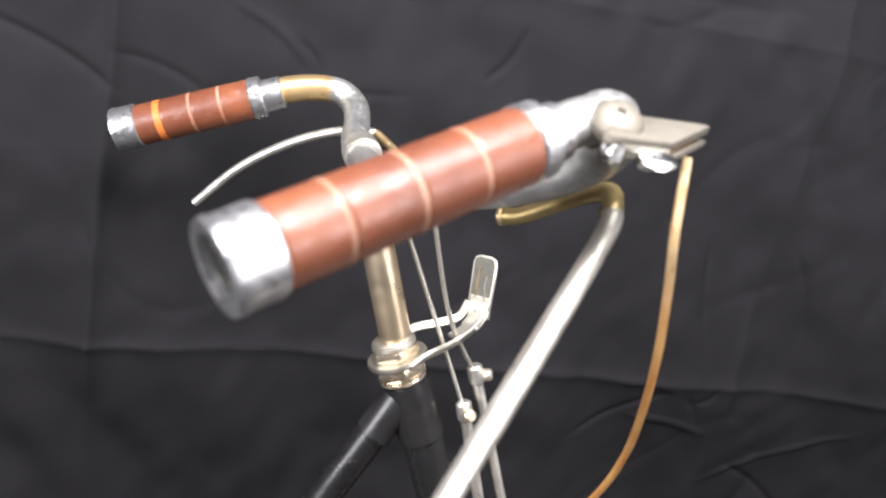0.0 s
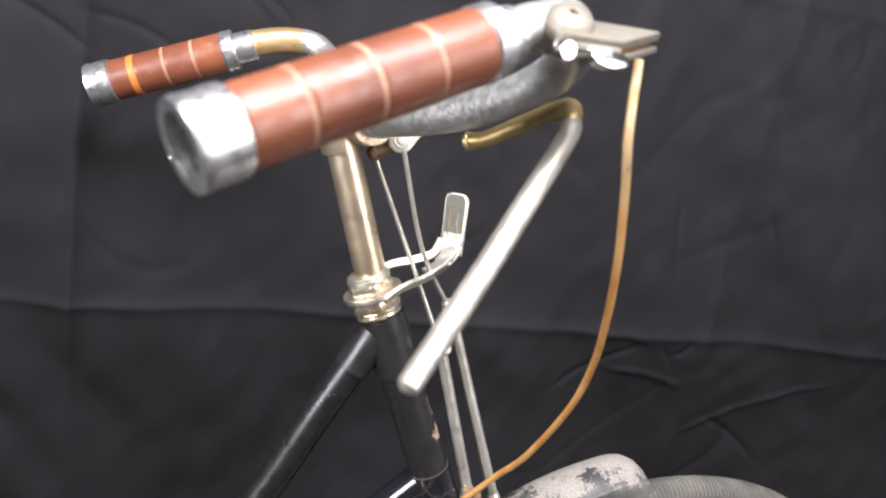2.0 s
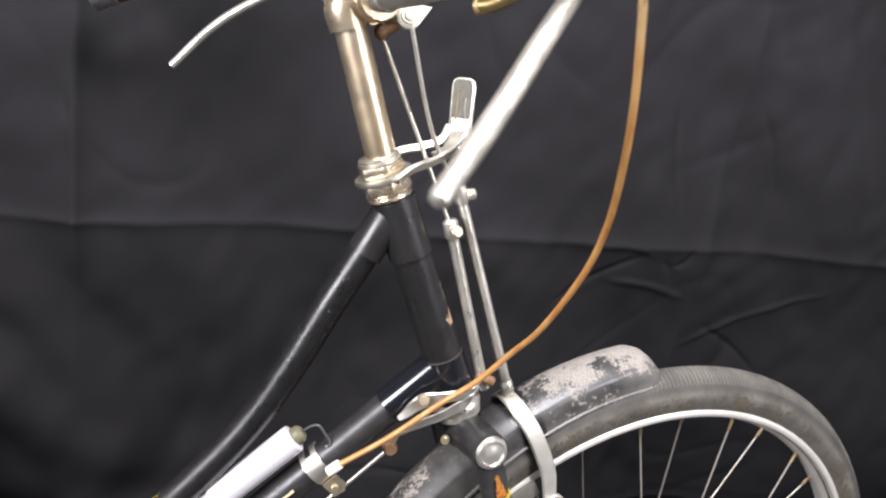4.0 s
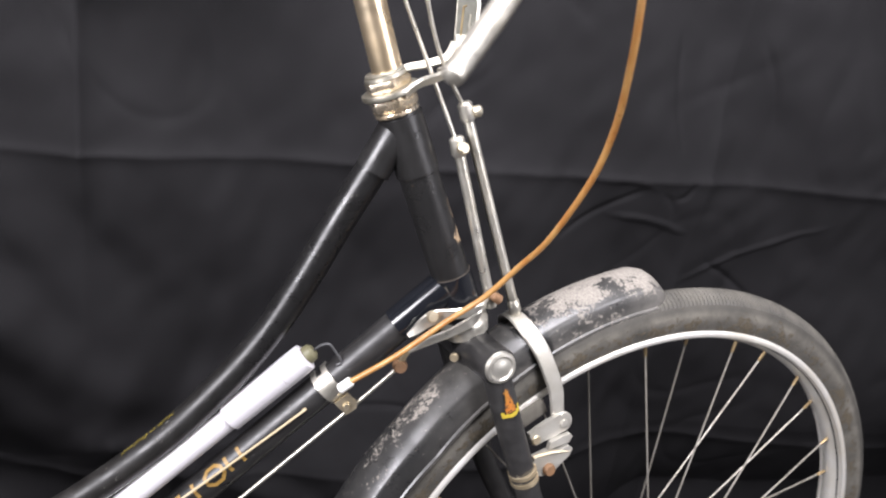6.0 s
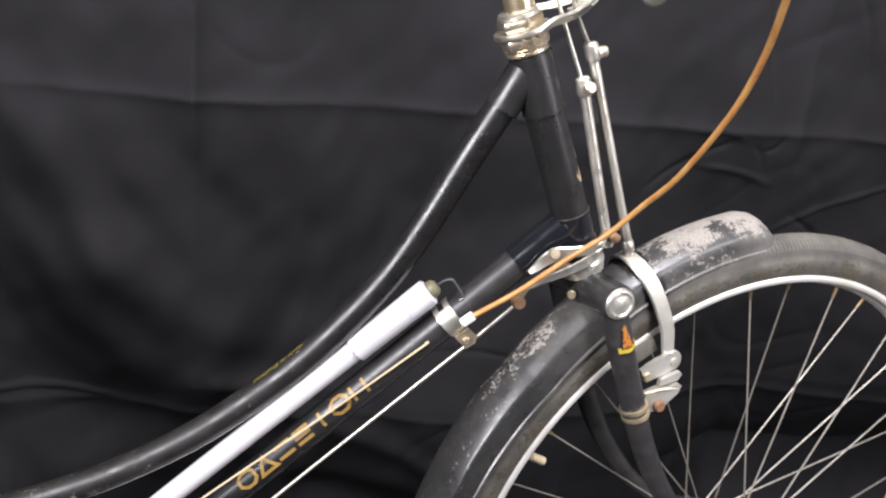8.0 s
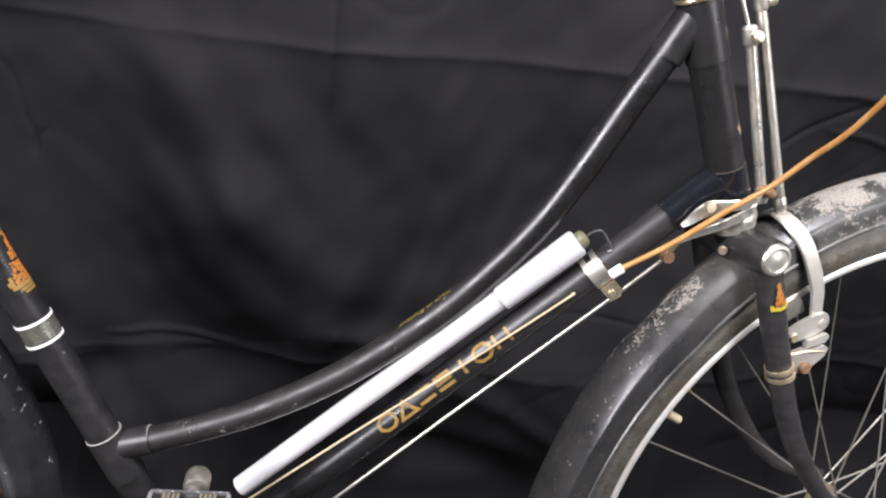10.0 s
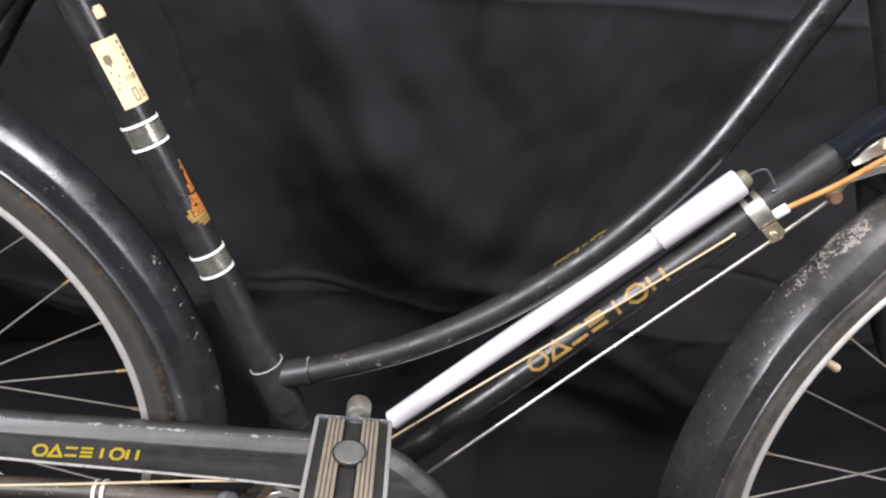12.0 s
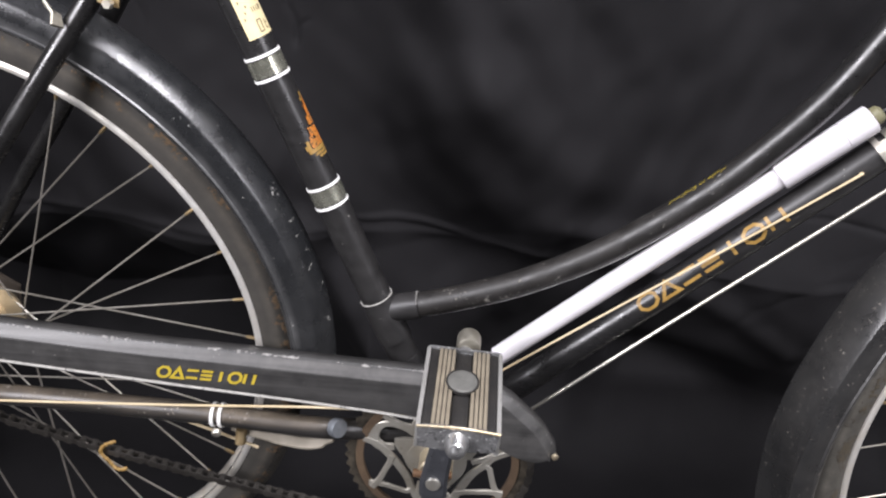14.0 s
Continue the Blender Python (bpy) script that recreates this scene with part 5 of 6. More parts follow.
def grip(front, end, seam_mats, ferrule):
    front, end = Vector(front), Vector(end)
    d = (end - front).normalized()
    total = (end - front).length
    cap_len, fer = 0.0215, 0.024 if ferrule > 0.025 else 0.029
    g = part("grip", turned([(0.0135, fer), (0.0160, fer + 0.003), (0.0160, total - cap_len)], front, d, 30), M["leather"], bike, "brown leather-wrapped handlebar grip", True)
    l0, l1 = fer, total - cap_len
    cuts = [0, 0.24, 0.5, 0.77, 1.0]
    for i in range(4):
        a, b = l0 + (l1 - l0) * cuts[i], l0 + (l1 - l0) * cuts[i + 1]
        part("leather_wrap", turned([(0.0180, a), (0.0186, a + 0.0006), (0.0187, a + 0.0016), (0.0187, a + 0.0030), (0.0187, b - 0.0030), (0.0187, b - 0.0012), (0.0182, b)], front, d, 36), M["leather"], g, "", True)
        if i < 3:
            wd = 0.0058 if seam_mats[i] == "leather_orange" else 0.0028
            part("seam", turned([(0.0178, b - 0.0004), (0.0188, b + 0.0002), (0.01876, b + wd), (0.0178, b + wd + 0.0006)], front, d, 36), M[seam_mats[i]], g, "pale worn leather seam", True)
    cap = bmesh.new()
    lathe(cap, [(0.0185, l1 - 0.001), (0.0199, l1), (0.0203, l1 + 0.002), (0.0200, total - 0.006), (0.0207, total - 0.003), (0.0200, total), (0.0150, total + 0.0006), (0.0143, total + 0.0002), (0.0138, total - 0.0042)], front, d, 40, cap=False)
    part("end_cap", cap, M["alloy"], g, "pitted alloy end cap", True)
    disc = bmesh.new()
    lathe(disc, [(0.0139, total - 0.0042), (0.0110, total - 0.0036), (0.0100, total - 0.0040), (0.0, total - 0.0040)], front, d, 36, cap=False)
    part("cap_disc", disc, M["alloy_dark"], g, "dark stamped cap disc", True)
    side = Vector((0, 0, 1)).cross(d).normalized()
    rise = d.cross(side)
    for sg in (-1, 1):
        arc = [front + d * (total - 0.0034) + (side * math.cos(t) + rise * math.sin(t) * sg) * 0.0075 for t in (0.5 + 2.1 * k / 10 for k in range(11))]
        part("stamped_mark", tube(arc, 0.0008, 6), M["tongue"], g, "stamped mark on the disc", True)
    part("ferrule", turned([(0.0125, fer - ferrule), (0.0148, fer - ferrule + 0.001), (0.0152, fer - 0.012), (0.0192, fer - 0.0105), (0.0195, fer - 0.001), (0.0180, fer + 0.001)], front, d, 34), M["alloy"], g, "chromed grip ferrule", True)
    return front, d


near_front, near_d = grip((-0.0802, -0.2195, 1.0832), (-0.2432, -0.2614, 1.0142), ("leather_edge", "leather_edge", "leather_edge"), 0.024)
far_front, far_d = grip((-0.132, 0.2120, 1.0735), (-0.2665, 0.2560, 1.0185), ("leather_edge", "leather_edge", "leather_orange"), 0.03)

# brake levers and their rods
lever = part("brake_lever", tube(smooth_path([(-0.0195, -0.1845, 1.0432), (-0.0272, -0.195, 1.0328), (-0.0627, -0.220, 0.9962), (-0.1000, -0.243, 0.9540), (-0.1395, -0.272, 0.9182)], 12), [0.0062, 0.0063, 0.0064, 0.0065, 0.0064, 0.0058], 20), M["nickel_clean"], bike, "long curved nickel brake lever", True)
part("lever_bend", tube(smooth_path([(-0.0385, -0.092, 1.0205), (-0.0300, -0.104, 1.0240), (-0.013, -0.132, 1.041), (-0.0090, -0.163, 1.0500), (-0.0190, -0.184, 1.0438), (-0.0225, -0.1875, 1.040)], 10), [0.0056, 0.0058, 0.006, 0.0064], 20), M["lever_olive"], lever, "brown-stained lever bend", True)
part("lever_tip", turned([(0.0058, -0.001), (0.0053, 0.0022), (0.0032, 0.0038), (0.0, 0.0042)], (-0.1395, -0.272, 0.9182), (-0.60, -0.42, -0.68), 20), M["nickel_clean"], lever, "", True)
lever = part("brake_lever", tube(smooth_path([(-0.043, 0.177, 1.0500), (-0.0772, 0.188, 1.0465), (-0.1145, 0.2145, 1.0285), (-0.1545, 0.240, 0.998), (-0.1904, 0.264, 0.956)], 12), [0.0048, 0.0046, 0.0046, 0.0042], 16), M["nickel_clean"], bike, "long curved nickel brake lever", True)
part("lever_bend", tube(smooth_path([(-0.050, 0.080, 1.014), (-0.038, 0.102, 1.013), (-0.030, 0.130, 1.022), (-0.030, 0.155, 1.036), (-0.043, 0.177, 1.0500)], 10), [0.0056, 0.0055, 0.0052, 0.0048], 16), M["lever_brown"], lever, "brown-stained lever bend", True)
part("lever_clip", turned([(0.0125, -0.010), (0.0160, -0.009), (0.0165, 0.0), (0.0160, 0.009), (0.0125, 0.010)], (-0.0800, 0.095, 1.0365), (0.08, 0.95, 0.24), 28), M["nickel_clean"], bike, "bright clip of the brake lever on the bar", True)
for sgn, x_, y_, z_ in ((-1, -0.0395, -0.0905, 1.0200), (1, -0.0505, 0.079, 1.019)):
    part("lever_eye", turned([(0.0052, 0), (0.0064, 0.001), (0.0064, 0.003), (0.0052, 0.004)], (x_, y_, z_), (0.55, sgn * 0.8, 0.2), 18), M["lever_brown"], bike, "", True)
part("lever_pivot", turned([(0.0088, 0), (0.0096, 0.001), (0.0096, 0.003), (0.0080, 0.0036), (0.0062, 0.0036), (0.0058, 0.0048), (0.0040, 0.0048), (0.0036, 0.0060), (0.0, 0.0064)], (-0.0590, -0.0190, 1.0125), (-0.15, -1, 0.15), 24), M["lamp_nickel"], bike,
     "pitted ringed pivot of the brake lever", True)
part("pivot_ear", plate([(-0.069, 1.008), (-0.060, 1.003), (-0.050, 1.007), (-0.040, 1.0215), (-0.062, 1.0235)], 0.005, Matrix.Translation((0, -0.0165, 0)) @ SIDE, 0.0012), M["lamp_nickel"], bike, "pitted steel ear under the bar", True)
part("rod_arm", tube([(-0.0605, -0.014, 1.0095), (-0.066, -0.006, 1.005), (-0.0695, 0.006, 1.0005)], [0.0045, 0.005, 0.0045], 14), M["rusty"], bike, "rusty lever arm", True)
bm = bmesh.new()
bmesh.ops.create_uvsphere(bm, u_segments=16, v_segments=10, radius=0.0066, matrix=Matrix.Translation((-0.0700, 0.003, 1.0005)))
part("rod_knob", bm, M["rusty"], bike, "dark rusty ball joint", True)
for top, nut, foot, nm in (((-0.0695, 0.005, 0.998), (0.0010, -0.007, 0.848), (0.0455, -0.0115, 0.7080), "rear_brake_rod"), ((-0.0580, -0.0230, 1.0090), (0.0095, 0.0, 0.8765), (0.0770, -0.0035, 0.6960), "front_brake_rod")):
    top, nut, foot = Vector(top), Vector(nut), Vector(foot)
    d = (foot - nut).normalized()
    bow = top.lerp(nut, 0.6) + (Vector((-0.0085, 0, -0.002)) if nm[0] == "f" else Vector((0, 0, 0)))
    rod = part(nm, tube(smooth_path([top, bow, nut, nut + d * 0.004], 8), 0.0018, 10), M["nickel_clean"], bike, "thin nickel brake rod", True)
    part("sleeve", tube([nut, foot], 0.0047, 14), M["nickel_clean"], rod, "nickel rod sleeve", True)
    part("sleeve_nut", turned([(0.0048, -0.009), (0.0066, -0.007), (0.0068, 0.005), (0.0052, 0.008)], nut, d, 14), M["nickel_clean"], rod, "", True)
    part("clamp_screw", turned([(0.0045, 0), (0.0052, 0.001), (0.0052, 0.0055), (0.0035, 0.0075)], nut + (Vector((0, -0.006, 0)) if nm[0] == "r" else Vector((0.005, -0.003, 0.001))), (0, -1, 0.1) if nm[0] == "r" else (0.9, -0.4, 0.2), 12), M["nickel"], rod, "", True)
    part("foot_nut", turned([(0.0042, -0.014), (0.0058, -0.012), (0.0058, -0.002), (0.0046, 0.002)], foot, d, 14), M["nickel_clean"], rod, "", True)

# lamp bracket on the headset
bm = turned([(0.0172, 0.1506), (0.0232, 0.1508), (0.0240, 0.1530), (0.0234, 0.1552), (0.0172, 0.1556)], HEAD, UP, 36)
ring_c = on_head(0.153)
br = part("lamp_bracket", bm, M["lamp_nickel"], bike, "nickel lamp bracket clamped on the headset", True)
part("bracket_arm", strip(smooth_path([ring_c + Vector((0.004, -0.0205, -0.0012)), (-0.0440, -0.0195, 0.8990), (-0.0260, -0.0125, 0.9040), (-0.0060, -0.0045, 0.9120), (0.0080, 0.0035, 0.9215), (0.0140, 0.0075, 0.9330)], 8),
                         [0.010] * 20 + [0.0115] * 12 + [0.010] * 12, 0.0032, UP + Vector((0.1, -0.9, 0))), M["nickel_clean"], br, "broad bright front arm", True)
part("bracket_arm", strip(smooth_path([ring_c + Vector((0.004, 0.0195, 0.001)), (-0.0420, 0.0235, 0.9065), (-0.0200, 0.0215, 0.9130), (-0.0040, 0.0195, 0.9195), (0.0035, 0.0205, 0.9320)], 6), 0.0075, 0.0030, UP + Vector((0.1, 0.7, 0))),
     M["lamp_nickel"], br, "", True)
# the tongue faces back and to the rider's left
TG = Matrix.Translation((0.0097, 0.0142, 0.9290)) @ Matrix(((0.674, -0.739, 0.0), (-0.739, -0.674, 0.0), (0, 0, 1))).to_4x4() @ Matrix.Rotation(radians(90), 4, "X")
foot = [TG @ Vector(q) for q in ((0.0004, 0.010, -0.0006), (0.0004, 0.001, -0.0004))] + [Vector((0.0065, 0.0095, 0.9215)), Vector((-0.0030, 0.0025, 0.9150)), Vector((-0.0180, -0.0035, 0.9088))]
part("tongue_foot", strip(smooth_path(foot, 6), [0.0175] * 6 + [0.0172] * 6 + [0.016] * 6 + [0.012] * 7, 0.0026, (0.674, -0.739, 0.0)), M["nickel_clean"], br, "bright bent foot of the tongue", True)
part("upright", plate([(-0.0088, -0.006), (0.0088, -0.006), (0.0092, 0.0365), (0.0075, 0.0405), (0.0045, 0.0418), (-0.0050, 0.0418), (-0.0080, 0.0405), (-0.0092, 0.0370)], 0.0022, TG, 0.0006), M["tongue"], br, "tarnished olive-grey lamp tongue", True)
part("tongue_edge", tube([TG @ Vector(q) for q in ((0.0088, -0.008, 0), (0.0090, 0.010, 0), (0.0093, 0.0365, 0), (0.0078, 0.0408, 0))], 0.0017, 10), M["nickel_clean"], br, "bright worn edge of the tongue", True)
part("tongue_edge", tube([TG @ Vector(q) for q in ((0.0078, 0.0408, 0), (0.0045, 0.0422, 0), (-0.0050, 0.0422, 0), (-0.0082, 0.0408, 0), (-0.0094, 0.0370, 0), (-0.0090, -0.004, 0))], 0.0012, 10), M["lamp_nickel"], br, "", True)
for zz in (-1, 1):
    part("tongue_rib", tube([TG @ Vector(q) for q in ((-0.0040, 0.008, zz * 0.0012), (-0.0038, 0.020, zz * 0.0016), (-0.0034, 0.0325, zz * 0.0014), (-0.0010, 0.0335, zz * 0.0010))], 0.0009, 8), M["lever_brown"], br, "pale pressed rib", True)
    part("tongue_rib", tube([TG @ Vector(q) for q in ((0.0042, 0.006, zz * 0.0010), (0.0030, 0.018, zz * 0.0016), (0.0034, 0.027, zz * 0.0014))], 0.0009, 8), M["lamp_nickel"], br, "pale pressed rib", True)

# ---------------------------------------------------------------- gear trigger, cables
T_X = Vector((0.0436, 0, 0.0009)).normalized()
T_Y = Vector((0.0338, 0.026, 0.0117))
T_Y = (T_Y - T_X * T_Y.dot(T_X)).normalized()
T_N = T_X.cross(T_Y)
TRM = Matrix.Translation((-0.0713, -0.246, 1.0834)) @ Matrix((T_X, T_Y, T_N)).transposed().to_4x4()
TRIG = [(0.001, 0.0), (0.036, 0.0), (0.0395, 0.0025), (0.0760, 0.0255), (0.0755, 0.0280), (0.034, 0.0284), (0.026, 0.0235), (-0.001, 0.003)]
tr = part("gear_trigger", plate(TRIG, 0.0042, TRM @ Matrix.Translation((0, 0, -0.002)), 0.0010), M["trigger_tan"], bike, "worn nickel gear trigger with a cream face", True)
part("trigger_face", plate([(0.002, 0.0), (0.036, 0.0), (0.036, 0.004), (0.002, 0.004)], 0.0032, TRM @ Matrix.Translation((0, -0.0006, -0.0052)), 0.0006), M["lamp_nickel"], tr, "grey worn front edge", True)
part("trigger_spacer", plate([(0.006 + 0.85 * x, 0.002 + 0.85 * y) for x, y in TRIG], 0.004, TRM @ Matrix.Translation((0, 0, -0.006)), 0.0005), M["rusty"], tr, "", True)
part("trigger_base", plate([(0.004 + 0.97 * x, y) for x, y in TRIG], 0.0028, TRM @ Matrix.Translation((0, 0, -0.0095)), 0.0008), M["trigger_tan"], tr, "", True)
part("trigger_lever", plate([(0.0115 * math.cos(t), 0.0048 * math.sin(t)) for t in (2 * math.pi * k / 18 for k in range(18))], 0.0045, Matrix.Translation((-0.0420, -0.2455, 1.0742)) @ Matrix.Rotation(radians(70), 4, "X"), 0.0014), M["chrome"], tr, "small chromed trigger lever", True)
part("trigger_clamp", turned([(0.0125, -0.010), (0.0142, -0.0095), (0.0152, -0.006), (0.0156, 0.0), (0.0152, 0.006), (0.0142, 0.0095), (0.0125, 0.010)], (-0.0520, -0.2115, 1.0900), (0.92, 0.38, 0.05), 28), M["pitted"], tr, "nickel trigger clamp band", True)
bm = turned([(0.0125, -0.004), (0.0135, -0.002), (0.0132, 0.003), (0.0105, 0.0062), (0.0060, 0.0078), (0.0024, 0.0080), (0.0020, 0.0060), (0.0, 0.0058)], (0.0130, 0.0170, -0.0010), (-0.15, -0.30, 1), 26)
bm.transform(TRM)
part("pivot_boss", bm, M["trigger_tan"], tr, "rounded tan boss with a rivet hole", True)
bolt((-0.0680, -0.2425, 1.0762), (0.1, -1, -0.1), 0.0055, 0.006, M["chrome"], tr, "clamp_bolt", True)

tip = STEER @ Vector((-0.0155, -0.2340, 1.0778))
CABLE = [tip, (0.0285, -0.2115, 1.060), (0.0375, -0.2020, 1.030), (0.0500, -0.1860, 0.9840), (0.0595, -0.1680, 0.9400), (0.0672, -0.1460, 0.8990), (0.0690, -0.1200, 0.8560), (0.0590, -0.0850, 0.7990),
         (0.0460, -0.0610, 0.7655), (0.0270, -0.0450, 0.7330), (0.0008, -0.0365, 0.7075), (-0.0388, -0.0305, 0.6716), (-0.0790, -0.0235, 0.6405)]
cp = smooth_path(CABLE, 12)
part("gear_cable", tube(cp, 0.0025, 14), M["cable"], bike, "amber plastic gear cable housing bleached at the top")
end = Vector(CABLE[-1])
part("cable_stop", turned([(0.0042, 0), (0.0046, 0.001), (0.0046, 0.012), (0.0035, 0.013)], end + Vector((0.003, -0.001, 0.003)), (-0.7, 0.15, -0.7), 14), M["white_tape"], bike, "pale cable stop")
def arc_band(at, axis, r, thick, u0, u1, a0, a1, n=16):
    """A bent strap of sheet round a tube: from u0 to u1 along the axis, from angle a0 to a1 about it (0 faces -y)."""
    nrm = Vector((0, -1, 0))
    nrm = (nrm - axis * nrm.dot(axis)).normalized()
    t = axis.cross(nrm)
    bm = bmesh.new()
    rings = []
    for k in range(n + 1):
        a = radians(a0 + (a1 - a0) * k / n)
        d = nrm * math.cos(a) + t * math.sin(a)
        rings.append([bm.verts.new(at + axis * u + d * q) for u, q in ((u0, r), (u1, r), (u1, r + thick), (u0, r + thick))])
    for x, y in zip(rings, rings[1:]):
        for k in range(4):
            bm.faces.new((x[k], x[(k + 1) % 4], y[(k + 1) % 4], y[k]))
    bm.faces.new(rings[0])
    bm.faces.new(rings[-1][::-1])
    return bm


c, ax = on_down(-0.0912), -down_dir
clip = part("tube_clip", arc_band(c, ax, TUBE_R + 0.0003, 0.0016, -0.0085, 0.0085, -62, 64), M["nickel_clean"], bike, "bright steel clip round the down tube")
part("clip_prong", arc_band(c, ax, TUBE_R + 0.0003, 0.0016, -0.0085, -0.0030, -104, -62), M["nickel_clean"], clip)
part("clip_prong", arc_band(c, ax, TUBE_R + 0.0003, 0.0016, 0.0030, 0.0085, -128, -62), M["nickel_clean"], clip)
part("clip_curl", arc_band(c, ax, TUBE_R + 0.0003, 0.0016, 0.0085, 0.0130, 20, 66), M["lever_brown"], clip, "tarnished curled edge of the clip")
part("clip_ear", plate([(-0.0085, -0.0065), (0.0075, -0.0065), (0.0090, 0.004), (0.004, 0.0090), (-0.0080, 0.0085)], 0.0036, Matrix.Translation((-0.0765, -0.0120, 0.6135)) @ Matrix.Rotation(radians(45), 4, "Y") @ SIDE, 0.001), M["nickel"], clip)
bolt((-0.0765, -0.0138, 0.6125), (0, -1, 0.1), 0.0034, 0.003, M["nickel"], clip, "clip_screw")
# cream inner cable along the tubes
part("gear_wire", tube(smooth_path([(-0.1135, -0.0150, 0.6105), (-0.120, -0.0170, 0.6052), (-0.1959, -0.0185, 0.5415), (-0.2921, -0.0185, 0.4625), (-0.3737, -0.020, 0.3950), (-0.41, -0.021, 0.365)], 10), [0.0016, 0.0011, 0.0011, 0.0011, 0.0011], 8),
     M["cream"], bike, "cream gear cable along the down tube")
part("gear_wire", tube(smooth_path([(-1.0, -0.062, 0.3045), (-0.9062, -0.063, 0.3105), (-0.7270, -0.063, 0.3255), (-0.5640, -0.060, 0.3385), (-0.49, -0.055, 0.335)], 8), 0.0013, 8), M["cream"], bike, "cream gear cable along the chain stay")

# rear brake linkage at the head
bell = part("bell_crank_bracket", strip(smooth_path([(0.041, -0.004, 0.7165), (0.0385, -0.015, 0.7155), (0.0330, -0.0225, 0.7145), (0.0239, -0.0250, 0.7110), (0.0114, -0.0255, 0.7085), (-0.0013, -0.0255, 0.7068), (-0.0093, -0.0250, 0.7045), (-0.0176, -0.0240, 0.6980), (-0.0237, -0.0225, 0.6905), (-0.0286, -0.0205, 0.6850)], 6),
                                     [float(v) for v in np.interp(np.linspace(0, 1, 55), (0, 0.3, 0.5, 0.68, 0.85, 1), (0.0085, 0.0095, 0.0105, 0.0135, 0.009, 0.005))], 0.0034, (0.3, 0.0, 1)), M["nickel_clean"], bike, "bright steel brake crank bracket at the head")
part("lower_arm", strip(smooth_path([(0.0385, -0.0150, 0.7115), (0.0330, -0.0215, 0.7085), (0.0262, -0.0245, 0.7025), (0.0179, -0.0250, 0.6965), (0.0062, -0.0240, 0.6890), (-0.0059, -0.0220, 0.6825), (-0.0179, -0.0195, 0.6755), (-0.0270, -0.0165, 0.6690)], 6),
                        [float(v) for v in np.interp(np.linspace(0, 1, 43), (0, 0.3, 0.6, 1), (0.008, 0.0105, 0.008, 0.0058))], 0.003, (0.3, 0.0, 1)), M["nickel_clean"], bell)
bolt((-0.0113, -0.026, 0.7065), (0, -1, 0.15), 0.0052, 0.006, M["nickel"], bell, "crank_bolt")
part("crank_link", strip([(-0.0255, -0.0175, 0.671), (-0.029, -0.0155, 0.664), (-0.032, -0.012, 0.6525)], 0.006, 0.003, (1, 0, 0.4)), M["nickel"], bell)
bolt((-0.0315, -0.0085, 0.6510), (0, -1, 0.1), 0.0065, 0.008, M["rusty"], bell, "rusty_joint", label="rusty rod joint")
part("crank_pin", tube([(0.052, -0.012, 0.7165), (0.047, -0.013, 0.7195), (0.040, -0.008, 0.7215)], [0.0046, 0.0045, 0.003], 12), M["rusty"], bell)
part("brake_pull_rod", tube([(-0.0325, -0.0095, 0.6485), (-0.0697, -0.0095, 0.6100), (-0.2143, -0.0105, 0.4690), (-0.3637, -0.012, 0.3215), (-0.40, -0.012, 0.286)], 0.0018, 10), M["nickel_clean"], bike, "thin steel rear brake rod under the down tube")

# front brake stirrup, straddling the wheel
st_pts = [(0.1180, -0.0372, 0.590), (0.1130, -0.0375, 0.608), (0.1085, -0.0370, 0.630), (0.0975, -0.0345, 0.655), (0.0880, -0.0290, 0.6735), (0.0800, -0.0170, 0.6870), (0.0770, 0.0, 0.6925)]
st_all = st_pts + [(x, -y, z) for x, y, z in st_pts[-2::-1]]
st_wide = [float(v) for v in np.interp(np.abs(np.linspace(-1, 1, 97)), (0, 0.25, 0.6, 1), (0.0150, 0.0165, 0.0155, 0.0125))]
stir = part("brake_stirrup", strip(smooth_path(st_all, 8), st_wide, 0.0042, (1, 0, 0.35)), M["stirrup"], bike, "broad nickel rod-brake stirrup over the front wheel", True)
